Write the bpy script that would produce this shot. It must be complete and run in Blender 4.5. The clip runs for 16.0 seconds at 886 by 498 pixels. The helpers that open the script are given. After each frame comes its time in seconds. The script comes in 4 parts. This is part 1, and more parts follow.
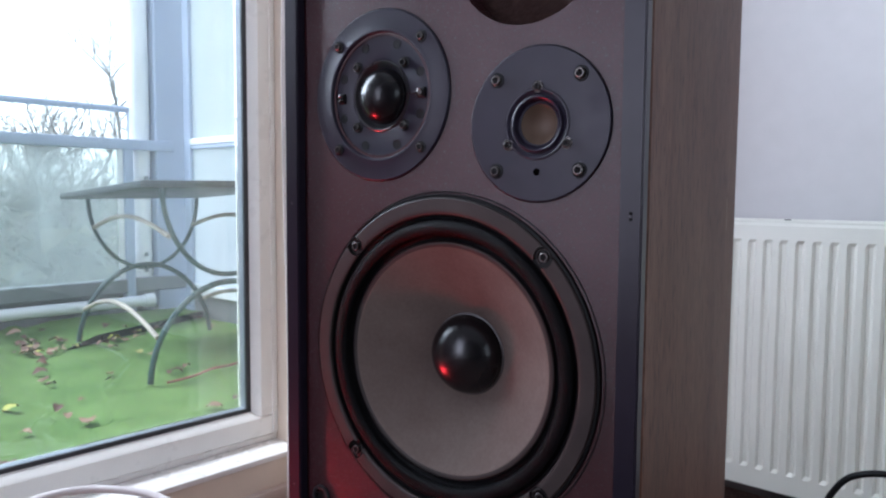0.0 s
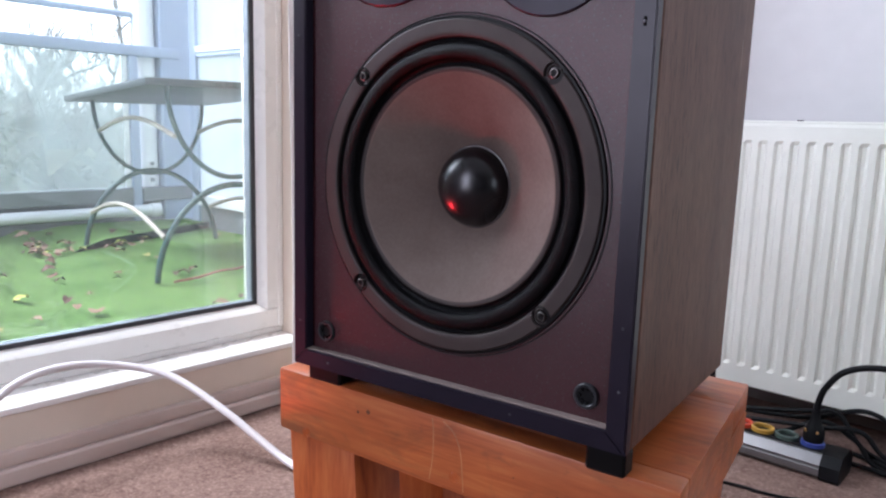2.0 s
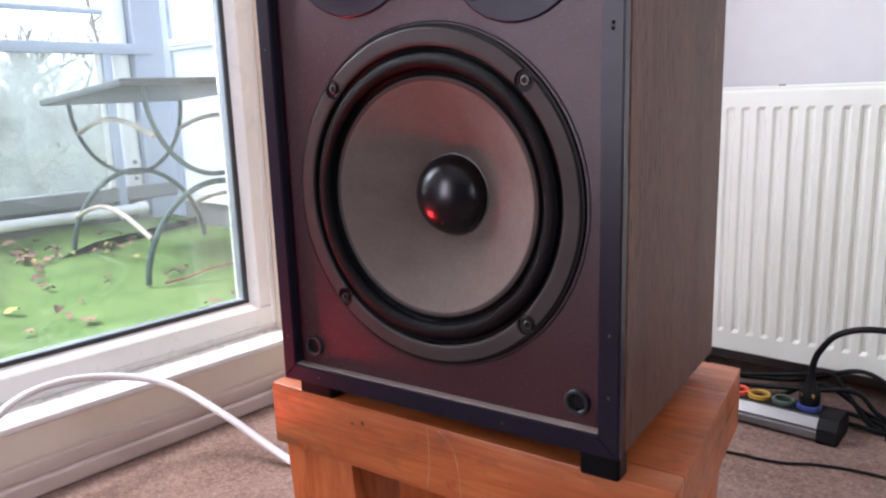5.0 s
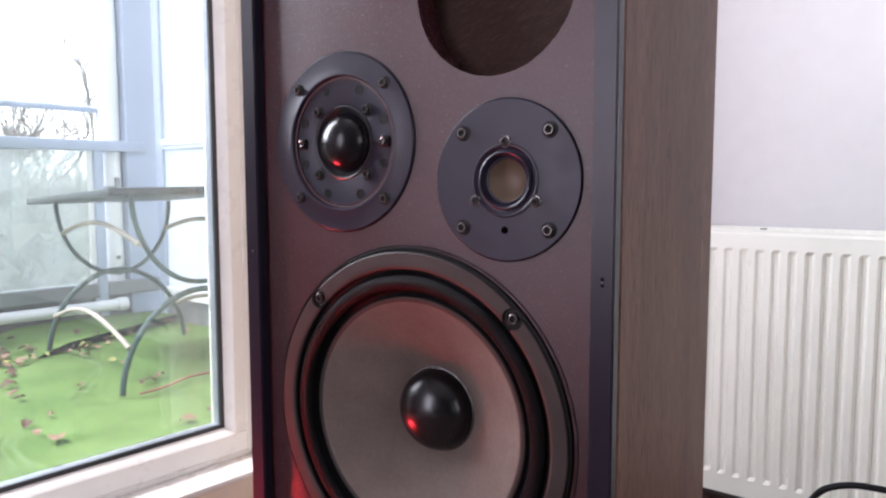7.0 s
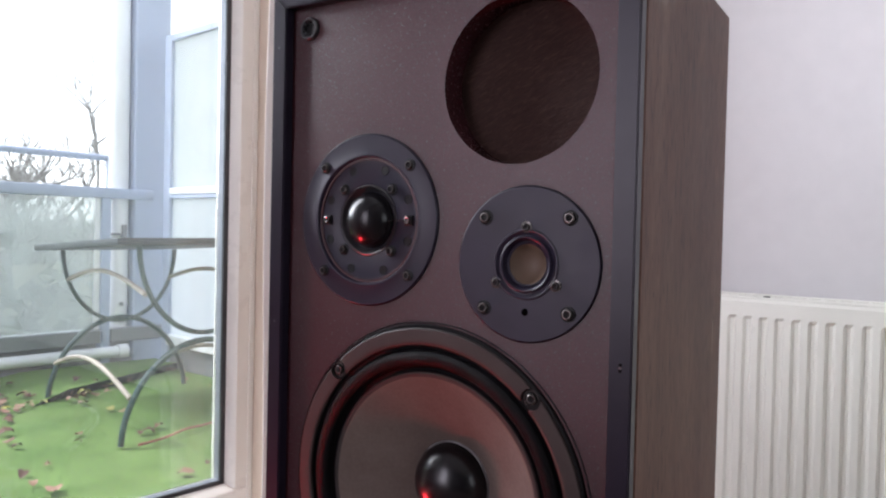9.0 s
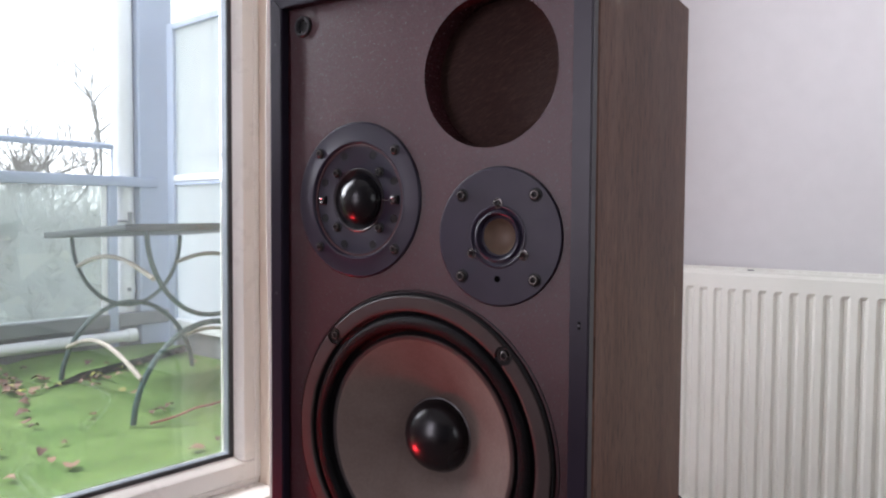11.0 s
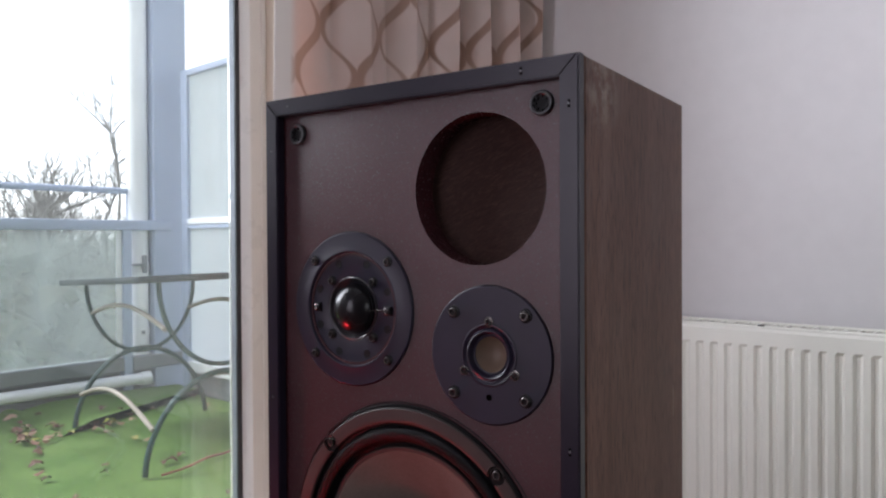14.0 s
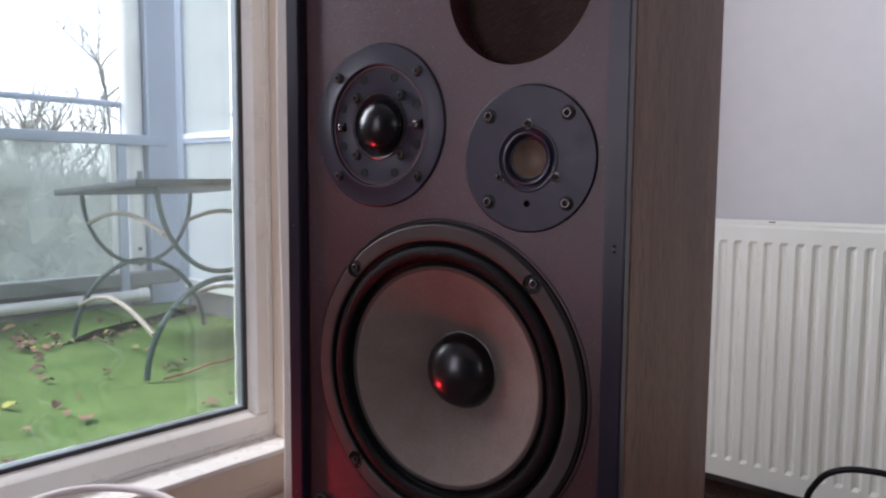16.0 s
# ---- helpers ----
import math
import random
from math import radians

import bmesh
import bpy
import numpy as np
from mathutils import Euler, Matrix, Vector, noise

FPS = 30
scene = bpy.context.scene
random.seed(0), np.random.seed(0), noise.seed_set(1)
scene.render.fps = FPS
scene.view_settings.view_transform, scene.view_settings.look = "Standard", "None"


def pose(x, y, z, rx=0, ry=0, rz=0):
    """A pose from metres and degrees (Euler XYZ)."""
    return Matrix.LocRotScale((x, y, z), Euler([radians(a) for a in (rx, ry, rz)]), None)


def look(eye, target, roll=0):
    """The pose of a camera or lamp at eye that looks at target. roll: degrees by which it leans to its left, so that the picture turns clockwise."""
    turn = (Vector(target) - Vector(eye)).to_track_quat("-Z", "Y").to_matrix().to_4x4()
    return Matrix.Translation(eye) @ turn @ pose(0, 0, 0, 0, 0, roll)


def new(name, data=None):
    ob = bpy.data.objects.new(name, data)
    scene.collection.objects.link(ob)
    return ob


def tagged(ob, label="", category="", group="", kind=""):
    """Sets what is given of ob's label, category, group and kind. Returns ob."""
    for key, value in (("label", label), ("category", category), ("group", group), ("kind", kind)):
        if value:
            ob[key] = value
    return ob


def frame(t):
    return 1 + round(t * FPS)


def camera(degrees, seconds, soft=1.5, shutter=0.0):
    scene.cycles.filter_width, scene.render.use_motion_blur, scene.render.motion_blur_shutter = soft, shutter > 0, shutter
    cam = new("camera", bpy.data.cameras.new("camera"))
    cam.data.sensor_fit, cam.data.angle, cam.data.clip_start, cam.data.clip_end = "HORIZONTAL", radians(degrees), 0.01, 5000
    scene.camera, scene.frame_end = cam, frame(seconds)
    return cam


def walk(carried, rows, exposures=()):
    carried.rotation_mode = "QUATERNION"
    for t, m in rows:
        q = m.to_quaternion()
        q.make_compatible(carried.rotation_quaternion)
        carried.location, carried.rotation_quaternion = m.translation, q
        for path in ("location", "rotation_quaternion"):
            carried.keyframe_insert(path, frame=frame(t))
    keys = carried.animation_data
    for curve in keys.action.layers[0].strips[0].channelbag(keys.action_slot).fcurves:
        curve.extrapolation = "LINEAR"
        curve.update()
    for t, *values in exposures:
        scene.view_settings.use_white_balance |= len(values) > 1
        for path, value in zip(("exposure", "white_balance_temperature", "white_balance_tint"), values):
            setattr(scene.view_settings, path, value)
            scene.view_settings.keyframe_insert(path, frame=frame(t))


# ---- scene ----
cam = camera(62.5, 16.0, soft=2.2)
PATH = [
    (0, (0.335, -0.488, 0.742), (-0.787, 1.161, 0.593), 0.4),
    (0.5, (0.328, -0.478, 0.715), (-0.79, 1.159, 0.452), 0.8),
    (1, (0.327, -0.479, 0.696), (-0.786, 1.158, 0.414), 0.6),
    (1.5, (0.336, -0.485, 0.686), (-0.779, 1.146, 0.374), 0.5),
    (2, (0.34, -0.495, 0.655), (-0.779, 1.13, 0.326), 1.7),
    (2.5, (0.346, -0.503, 0.637), (-0.752, 1.125, 0.254), 0.4),
    (3, (0.345, -0.503, 0.632), (-0.763, 1.106, 0.205), -1.4),
    (3.2, (0.344, -0.5, 0.631), (-0.767, 1.102, 0.185), -1.2),
    (5.3, (0.34, -0.479, 0.691), (-0.755, 1.151, 0.312), -1.8),
    (5.5, (0.337, -0.478, 0.694), (-0.754, 1.159, 0.335), -1.4),
    (6, (0.337, -0.474, 0.716), (-0.759, 1.169, 0.402), -1.2),
    (6.5, (0.336, -0.466, 0.75), (-0.76, 1.187, 0.489), -0.8),
    (7, (0.328, -0.459, 0.792), (-0.746, 1.218, 0.613), -0.1),
    (7.5, (0.32, -0.462, 0.821), (-0.748, 1.226, 0.734), 1.3),
    (8, (0.325, -0.47, 0.825), (-0.739, 1.223, 0.762), 1.6),
    (8.5, (0.324, -0.474, 0.821), (-0.74, 1.218, 0.766), 1.9),
    (9, (0.323, -0.483, 0.815), (-0.755, 1.201, 0.773), 1.3),
    (9.2, (0.324, -0.487, 0.813), (-0.759, 1.194, 0.775), 1.5),
    (11.3, (0.38, -0.531, 0.809), (-0.706, 1.146, 0.717), 0.3),
    (11.5, (0.382, -0.525, 0.806), (-0.696, 1.156, 0.694), 2.4),
    (12, (0.399, -0.532, 0.814), (-0.662, 1.154, 0.638), 1.3),
    (12.5, (0.415, -0.521, 0.881), (-0.684, 1.139, 0.698), -0.8),
    (13, (0.42, -0.519, 0.914), (-0.683, 1.148, 0.847), 0.3),
    (13.5, (0.401, -0.511, 0.905), (-0.704, 1.155, 0.863), 0.1),
    (14, (0.392, -0.518, 0.888), (-0.73, 1.137, 0.866), -0.3),
    (14.5, (0.377, -0.52, 0.867), (-0.748, 1.134, 0.834), -0.6),
    (15, (0.36, -0.534, 0.836), (-0.754, 1.126, 0.784), 0.3),
    (15.5, (0.352, -0.527, 0.808), (-0.758, 1.134, 0.706), 0.5),
    (16, (0.35, -0.516, 0.775), (-0.752, 1.144, 0.594), 0.4),
]
walk(cam, [(t, look(eye, target, roll)) for t, eye, target, roll in PATH],
     exposures=[(0, 1.90, 5500, 7), (0.5, 1.97, 5520, 7), (1, 2.12, 5540, 8), (2.5, 2.34, 5750, 11), (5.5, 2.47, 6000, 13), (7, 2.42, 6100, 14), (9, 2.00, 6150, 13), (11.5, 1.95, 6200, 13), (13, 1.93, 6200, 12), (13.5, 1.75, 6180, 12), (14.5, 1.56, 6120, 12), (16, 1.62, 6020, 12)])

# ---- light ----
world = bpy.data.worlds.new("sky_world")
scene.world = world
world.use_nodes = True
wn = world.node_tree.nodes
sky = wn.new("ShaderNodeTexSky")
sky.sky_type = "NISHITA"
sky.sun_disc = False
sky.sun_elevation, sky.sun_rotation = radians(56), radians(-128.7)
sky.air_density, sky.dust_density, sky.ozone_density = 1.0, 1.5, 1.0
# thin cloud: most of the sky's blue is lost
overcast_mix, grey_sky = wn.new("ShaderNodeMix"), wn.new("ShaderNodeRGBToBW")
overcast_mix.data_type = "RGBA"
overcast_mix.inputs[0].default_value = 0.82
world.node_tree.links.new(sky.outputs[0], grey_sky.inputs[0])
world.node_tree.links.new(sky.outputs[0], overcast_mix.inputs[6])
bright_cloud = wn.new("ShaderNodeMath")
bright_cloud.operation = "MULTIPLY"
bright_cloud.inputs[1].default_value = 1.3
world.node_tree.links.new(grey_sky.outputs[0], bright_cloud.inputs[0])
world.node_tree.links.new(bright_cloud.outputs[0], overcast_mix.inputs[7])
world.node_tree.links.new(overcast_mix.outputs[2], wn["Background"].inputs[0])
wn["Background"].inputs[1].default_value = 0.15

ROOM = pose(0, 0, 0, 0, 0, -7.5)     # the room is turned against the loudspeaker


def lamp(name, kind, energy, colour, m, size=(1, 1), angle=0.2, spread=180):
    data = bpy.data.lights.new(name, kind)
    data.energy, data.color = energy, colour
    if kind == "AREA":
        data.shape, data.size, data.size_y, data.spread = "RECTANGLE", size[0], size[1], radians(spread)
    if kind == "SUN":
        data.angle = angle
    ob = new(name, data)
    ob.matrix_world = m
    return ob


lamp("overcast_sun", "SUN", 1.1, (1.0, 0.97, 0.93), look((-4, -3.2, 7.6), (0, 0, 0)), angle=radians(15))
# daylight in the balcony window, in the window behind the camera and in the one across the room
lamp("balcony_window_daylight", "AREA", 10.2, (0.96, 0.97, 1.0), ROOM @ look((-1.06, -0.14, 1.50), (0.4, 0.02, 1.48)), (0.92, 1.0), spread=125)
lamp("rear_window_daylight", "AREA", 5.8, (1.0, 0.86, 0.97), ROOM @ look((-0.58, -3.17, 1.20), (0.0, 0.5, 1.0)), (0.75, 1.75))
lamp("side_window_daylight", "AREA", 0.85, (1.0, 0.94, 0.88), ROOM @ look((3.17, -0.6, 1.5), (0.0, -0.1, 1.4)), (1.6, 1.3), spread=130)
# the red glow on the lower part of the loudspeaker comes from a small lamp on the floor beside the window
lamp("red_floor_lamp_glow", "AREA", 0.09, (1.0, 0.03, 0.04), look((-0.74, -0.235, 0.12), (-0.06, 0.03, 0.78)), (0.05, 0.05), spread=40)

# ---- materials ----


class Mat:
    """A node material with a principled surface and short ways to wire it."""

    def __init__(self, name, rough=0.5, metal=0.0, spec=0.5):
        self.m = bpy.data.materials.new(name)
        self.m.use_nodes = True
        self.n, self.l = self.m.node_tree.nodes, self.m.node_tree.links
        self.b = self.n["Principled BSDF"]
        self.set("Roughness", rough), self.set("Metallic", metal), self.set("Specular IOR Level", spec)
        self.coords = self.n.new("ShaderNodeTexCoord").outputs["Object"]

    def set(self, key, value):
        self.b.inputs[key].default_value = value
        return self

    def link(self, a, b):
        self.l.new(a, b)

    def scaled(self, sx, sy, sz, ry=0.0):
        node = self.n.new("ShaderNodeMapping")
        node.vector_type = "TEXTURE" if ry else "POINT"
        node.inputs["Scale"].default_value = (1 / sx, 1 / sy, 1 / sz) if ry else (sx, sy, sz)
        node.inputs["Rotation"].default_value = (0, radians(ry), 0)
        self.link(self.coords, node.inputs["Vector"])
        return node.outputs[0]

    def noise(self, scale, detail=3, vector=None, rough=0.55, distort=0.0):
        node = self.n.new("ShaderNodeTexNoise")
        for key, value in (("Scale", scale), ("Detail", detail), ("Roughness", rough), ("Distortion", distort)):
            node.inputs[key].default_value = value
        self.link(vector or self.coords, node.inputs["Vector"])
        return node.outputs["Fac"]

    def ramp(self, fac, *stops):
        node = self.n.new("ShaderNodeValToRGB")
        els = node.color_ramp.elements
        while len(els) < len(stops):
            els.new(0.5)
        for el, (at, colour) in zip(els, stops):
            el.position, el.color = at, (*colour, 1)
        self.link(fac, node.inputs[0])
        return node.outputs[0]

    def mix(self, fac, a, b, mode="MIX"):
        node = self.n.new("ShaderNodeMix")
        node.data_type, node.blend_type = "RGBA", mode
        for socket, v in ((node.inputs[0], fac), (node.inputs[6], a), (node.inputs[7], b)):
            if hasattr(v, "is_linked"):
                self.link(v, socket)
            elif isinstance(v, tuple):
                socket.default_value = (*v, 1)
            else:
                socket.default_value = v
        return node.outputs[2]

    def math(self, op, a, b=0.0, c=0.0):
        node = self.n.new("ShaderNodeMath")
        node.operation = op
        for socket, v in zip(node.inputs, (a, b, c)):
            if hasattr(v, "is_linked"):
                self.link(v, socket)
            else:
                socket.default_value = v
        return node.outputs[0]

    def span(self, fac, lo, hi):
        node = self.n.new("ShaderNodeMapRange")
        node.inputs["To Min"].default_value, node.inputs["To Max"].default_value = lo, hi
        self.link(fac, node.inputs[0])
        return node.outputs[0]

    def colour(self, socket):
        if isinstance(socket, tuple):
            self.set("Base Color", (*socket, 1))
        else:
            self.link(socket, self.b.inputs["Base Color"])
        return self

    def rough(self, socket):
        self.link(socket, self.b.inputs["Roughness"])
        return self

    def bump(self, height, strength=0.2, distance=0.001):
        node = self.n.new("ShaderNodeBump")
        node.inputs["Strength"].default_value, node.inputs["Distance"].default_value = strength, distance
        self.link(height, node.inputs["Height"])
        if self.b.inputs["Normal"].is_linked:
            self.link(self.b.inputs["Normal"].links[0].from_socket, node.inputs["Normal"])
        self.link(node.outputs[0], self.b.inputs["Normal"])
        return self

    def random(self):
        return self.n.new("ShaderNodeObjectInfo").outputs["Random"]


def plain(name, colour, rough=0.5, metal=0.0, grain=300, vary=0.12, spec=0.5, bump=0.08, dist=0.0004):
    """A surface of one colour with slight blotches, uneven gloss and fine relief."""
    m = Mat(name, rough, metal, spec)
    dark, light = tuple(c * (1 - vary) for c in colour), tuple(min(1, c * (1 + vary)) for c in colour)
    m.colour(m.ramp(m.noise(grain / 22, 4), (0.3, dark), (0.7, light)))
    m.rough(m.span(m.noise(grain / 9, 3), max(0.02, rough - 0.1), min(1, rough + 0.1)))
    if bump:
        m.bump(m.noise(grain, 3), bump, dist)
    return m.m


def veneer():
    m = Mat("walnut_veneer", 0.45, spec=0.16)
    broad = m.noise(1.4, 5, m.scaled(9, 9, 1.1), 0.6, 0.6)
    fine = m.noise(3.0, 6, m.scaled(70, 70, 9.0), 0.72)
    pores = m.noise(5.0, 4, m.scaled(110, 110, 11.0), 0.6, 0.3)
    base = m.ramp(m.mix(0.55, broad, fine), (0.34, (0.050, 0.0200, 0.0125)), (0.5, (0.106, 0.0490, 0.0345)), (0.66, (0.165, 0.086, 0.062)))
    streak = m.ramp(pores, (0.53, (1, 1, 1)), (0.63, (0.50, 0.43, 0.39)), (0.72, (0.24, 0.19, 0.17)))
    worn = m.ramp(m.noise(7, 5, m.scaled(2.2, 2.2, 0.8), 0.65), (0.48, (0, 0, 0)), (0.74, (0.30, 0.30, 0.30)))
    # a chalky rub mark near the upper front corner
    near = m.n.new("ShaderNodeVectorMath")
    near.operation = "DISTANCE"
    m.link(m.coords, near.inputs[0])
    near.inputs[1].default_value = (0.1705, 0.036, 0.607)
    rub = m.mix(1.0, m.ramp(near.outputs["Value"], (0.006, (0.75, 0.75, 0.75)), (0.042, (0, 0, 0))), m.ramp(m.noise(60, 4, None, 0.7), (0.40, (0, 0, 0)), (0.62, (1, 1, 1))), "MULTIPLY")
    wood = m.mix(worn, m.mix(1.0, base, streak, "MULTIPLY"), (0.175, 0.122, 0.102))
    m.colour(m.mix(rub, wood, (0.30, 0.255, 0.225)))
    m.rough(m.span(fine, 0.40, 0.55))
    m.bump(pores, 0.12, 0.0003)
    return m.m


def baffle_brown():
    m = Mat("maroon_baffle", 0.30, spec=0.42)
    grain = m.noise(430, 4, None, 0.7)
    spots, cloud = m.noise(9, 4), m.noise(38, 4, None, 0.6)
    base = m.mix(0.42, m.ramp(spots, (0.3, (0.037, 0.0114, 0.0146)), (0.72, (0.057, 0.0176, 0.0220))),
                 m.ramp(grain, (0.38, (0.015, 0.0052, 0.0075)), (0.66, (0.088, 0.0280, 0.0350))))
    m.colour(m.mix(m.span(cloud, 0.0, 0.35), base, (0.030, 0.0097, 0.0126)))
    m.rough(m.ramp(grain, (0.35, (0.30, 0.30, 0.30)), (0.65, (0.13, 0.13, 0.13))))
    m.bump(grain, 0.36, 0.0006)
    m.bump(m.noise(1500, 2, None, 0.7), 0.35, 0.0005)
    return m.m


def pine():
    m = Mat("orange_varnished_pine", 0.36, spec=0.5)
    figure = m.noise(1.2, 4, m.scaled(3.0, 14, 26), 0.6, 1.0)
    fine = m.noise(4, 5, m.scaled(4, 60, 110), 0.7)
    blot = m.noise(6, 4)
    rings = m.noise(2.2, 3, m.scaled(1.6, 16, 30), 0.6, 2.5)
    base = m.ramp(m.mix(0.20, m.mix(0.5, figure, rings), fine), (0.34, (0.27, 0.054, 0.013)), (0.5, (0.46, 0.118, 0.033)), (0.66, (0.60, 0.215, 0.068)))
    base = m.mix(m.ramp(blot, (0.46, (0, 0, 0)), (0.70, (0.75, 0.75, 0.75))), base, (0.34, 0.085, 0.022))
    scuff = m.ramp(m.noise(38, 5, m.scaled(0.5, 1, 1), 0.7, 1.0), (0.62, (0, 0, 0)), (0.70, (0.45, 0.45, 0.45)))
    grime = m.ramp(m.noise(9, 6, m.scaled(0.8, 1.2, 2.0), 0.7, 1.5), (0.50, (0, 0, 0)), (0.68, (0.7, 0.7, 0.7)))
    base = m.mix(grime, base, (0.17, 0.062, 0.026))
    m.colour(m.mix(scuff, base, (0.15, 0.055, 0.028)))
    m.rough(m.span(blot, 0.26, 0.46))
    m.bump(fine, 0.2, 0.0006)
    return m.m


def pine_upright():
    m = Mat("orange_varnished_pine_upright", 0.36, spec=0.5)
    fine = m.noise(4, 5, m.scaled(45, 30, 4), 0.65)
    figure = m.noise(1.7, 4, m.scaled(18, 14, 2.2), 0.6, 1.2)
    base = m.ramp(m.mix(0.6, figure, fine), (0.32, (0.24, 0.042, 0.010)), (0.5, (0.43, 0.098, 0.023)), (0.68, (0.55, 0.165, 0.047)))
    m.colour(base)
    m.rough(m.span(figure, 0.26, 0.44))
    m.bump(fine, 0.15, 0.0006)
    return m.m


def carpet():
    m = Mat("beige_pink_carpet", 0.95, spec=0.1)
    fine, coarse, blot = m.noise(150, 3, None, 0.7), m.noise(60, 4), m.noise(5, 4)
    base = m.ramp(fine, (0.3, (0.070, 0.038, 0.030)), (0.55, (0.235, 0.150, 0.125)), (0.8, (0.52, 0.38, 0.325)))
    m.colour(m.mix(0.5, base, m.ramp(m.mix(0.5, coarse, blot), (0.38, (0.105, 0.061, 0.049)), (0.64, (0.34, 0.235, 0.200)))))
    m.bump(fine, 0.8, 0.004)
    m.bump(coarse, 0.5, 0.006)
    return m.m


def turf_base():
    m = Mat("artificial_turf_backing", 0.9, spec=0.2)
    blot = m.noise(6, 5)
    m.colour(m.mix(0.5, m.ramp(blot, (0.34, (0.060, 0.125, 0.022)), (0.66, (0.170, 0.255, 0.075))), m.ramp(m.noise(150, 3), (0.3, (0.085, 0.160, 0.035)), (0.75, (0.170, 0.265, 0.075)))))
    m.bump(m.noise(240, 2), 0.35, 0.004)
    return m.m


def turf_blade():
    m = Mat("artificial_turf_blade", 0.6, spec=0.3)
    tint = m.n.new("ShaderNodeNewGeometry").outputs["Random Per Island"]
    m.colour(m.mix(0.45, m.ramp(tint, (0.0, (0.095, 0.165, 0.040)), (0.6, (0.140, 0.225, 0.060)), (1.0, (0.210, 0.290, 0.110))), m.ramp(m.noise(6, 5), (0.34, (0.060, 0.125, 0.022)), (0.66, (0.190, 0.275, 0.085)))))
    up = m.n.new("ShaderNodeCombineXYZ")      # short soft blades: they catch the light as the pile does, not each for itself
    up.inputs[2].default_value = 1.0
    m.link(up.outputs[0], m.b.inputs["Normal"])
    return m.m


def dead_leaf():
    m = Mat("dead_leaf", 0.7, spec=0.3)
    m.colour(m.ramp(m.random(), (0.0, (0.07, 0.035, 0.03)), (0.35, (0.14, 0.07, 0.05)), (0.6, (0.24, 0.13, 0.09)), (0.85, (0.32, 0.22, 0.15)), (0.99, (0.36, 0.36, 0.08))))
    return m.m


def curtain_cloth():
    m = Mat("ogee_curtain_cloth", 0.8, spec=0.2)
    uv = m.n.new("ShaderNodeUVMap")
    sep = m.n.new("ShaderNodeSeparateXYZ")
    m.link(uv.outputs[0], sep.inputs[0])
    pitch, period = 0.100, 0.250
    s = m.math("DIVIDE", sep.outputs[0], pitch)
    k = m.math("ROUND", s)
    sign = m.math("COSINE", m.math("MULTIPLY", k, math.pi))
    wave = m.math("SINE", m.math("MULTIPLY_ADD", sep.outputs[1], 2 * math.pi / period, 0.55))
    off = m.math("MULTIPLY", m.math("MULTIPLY", wave, sign), 0.45)
    dist = m.math("ABSOLUTE", m.math("SUBTRACT", m.math("SUBTRACT", s, k), off))
    slope = m.math("COSINE", m.math("MULTIPLY_ADD", sep.outputs[1], 2 * math.pi / period, 0.55))
    width = m.math("MULTIPLY_ADD", m.math("MULTIPLY", slope, sign), 0.055, 0.160)
    band = m.math("SMOOTH_MIN", 1.0, m.math("MAXIMUM", m.math("MULTIPLY", m.math("SUBTRACT", width, dist), 14.0), 0.0), 0.05)
    weave = m.noise(900, 2, uv.outputs[0])
    ground = m.ramp(m.noise(5, 3, uv.outputs[0]), (0.3, (0.80, 0.69, 0.64)), (0.7, (0.89, 0.80, 0.76)))
    brown = m.ramp(m.noise(7, 3, uv.outputs[0]), (0.3, (0.40, 0.275, 0.215)), (0.7, (0.52, 0.38, 0.31)))
    hem = m.math("MULTIPLY", m.math("SUBTRACT", 0.055, sep.outputs[0]), 60.0)
    hem = m.math("MINIMUM", m.math("MAXIMUM", hem, 0.0), 1.0)
    m.colour(m.mix(hem, m.mix(band, ground, brown), (0.86, 0.81, 0.77)))
    m.set("Transmission Weight", 0.0)
    m.bump(weave, 0.2, 0.0005)
    out, shine = m.n["Material Output"], m.n.new("ShaderNodeBsdfTranslucent")
    shine.inputs[0].default_value = (0.75, 0.52, 0.43, 1)
    both = m.n.new("ShaderNodeMixShader")
    m.link(m.math("MULTIPLY_ADD", hem, -0.36, 0.40), both.inputs[0])
    m.link(m.b.outputs[0], both.inputs[1]), m.link(shine.outputs[0], both.inputs[2]), m.link(both.outputs[0], out.inputs[0])
    return m.m


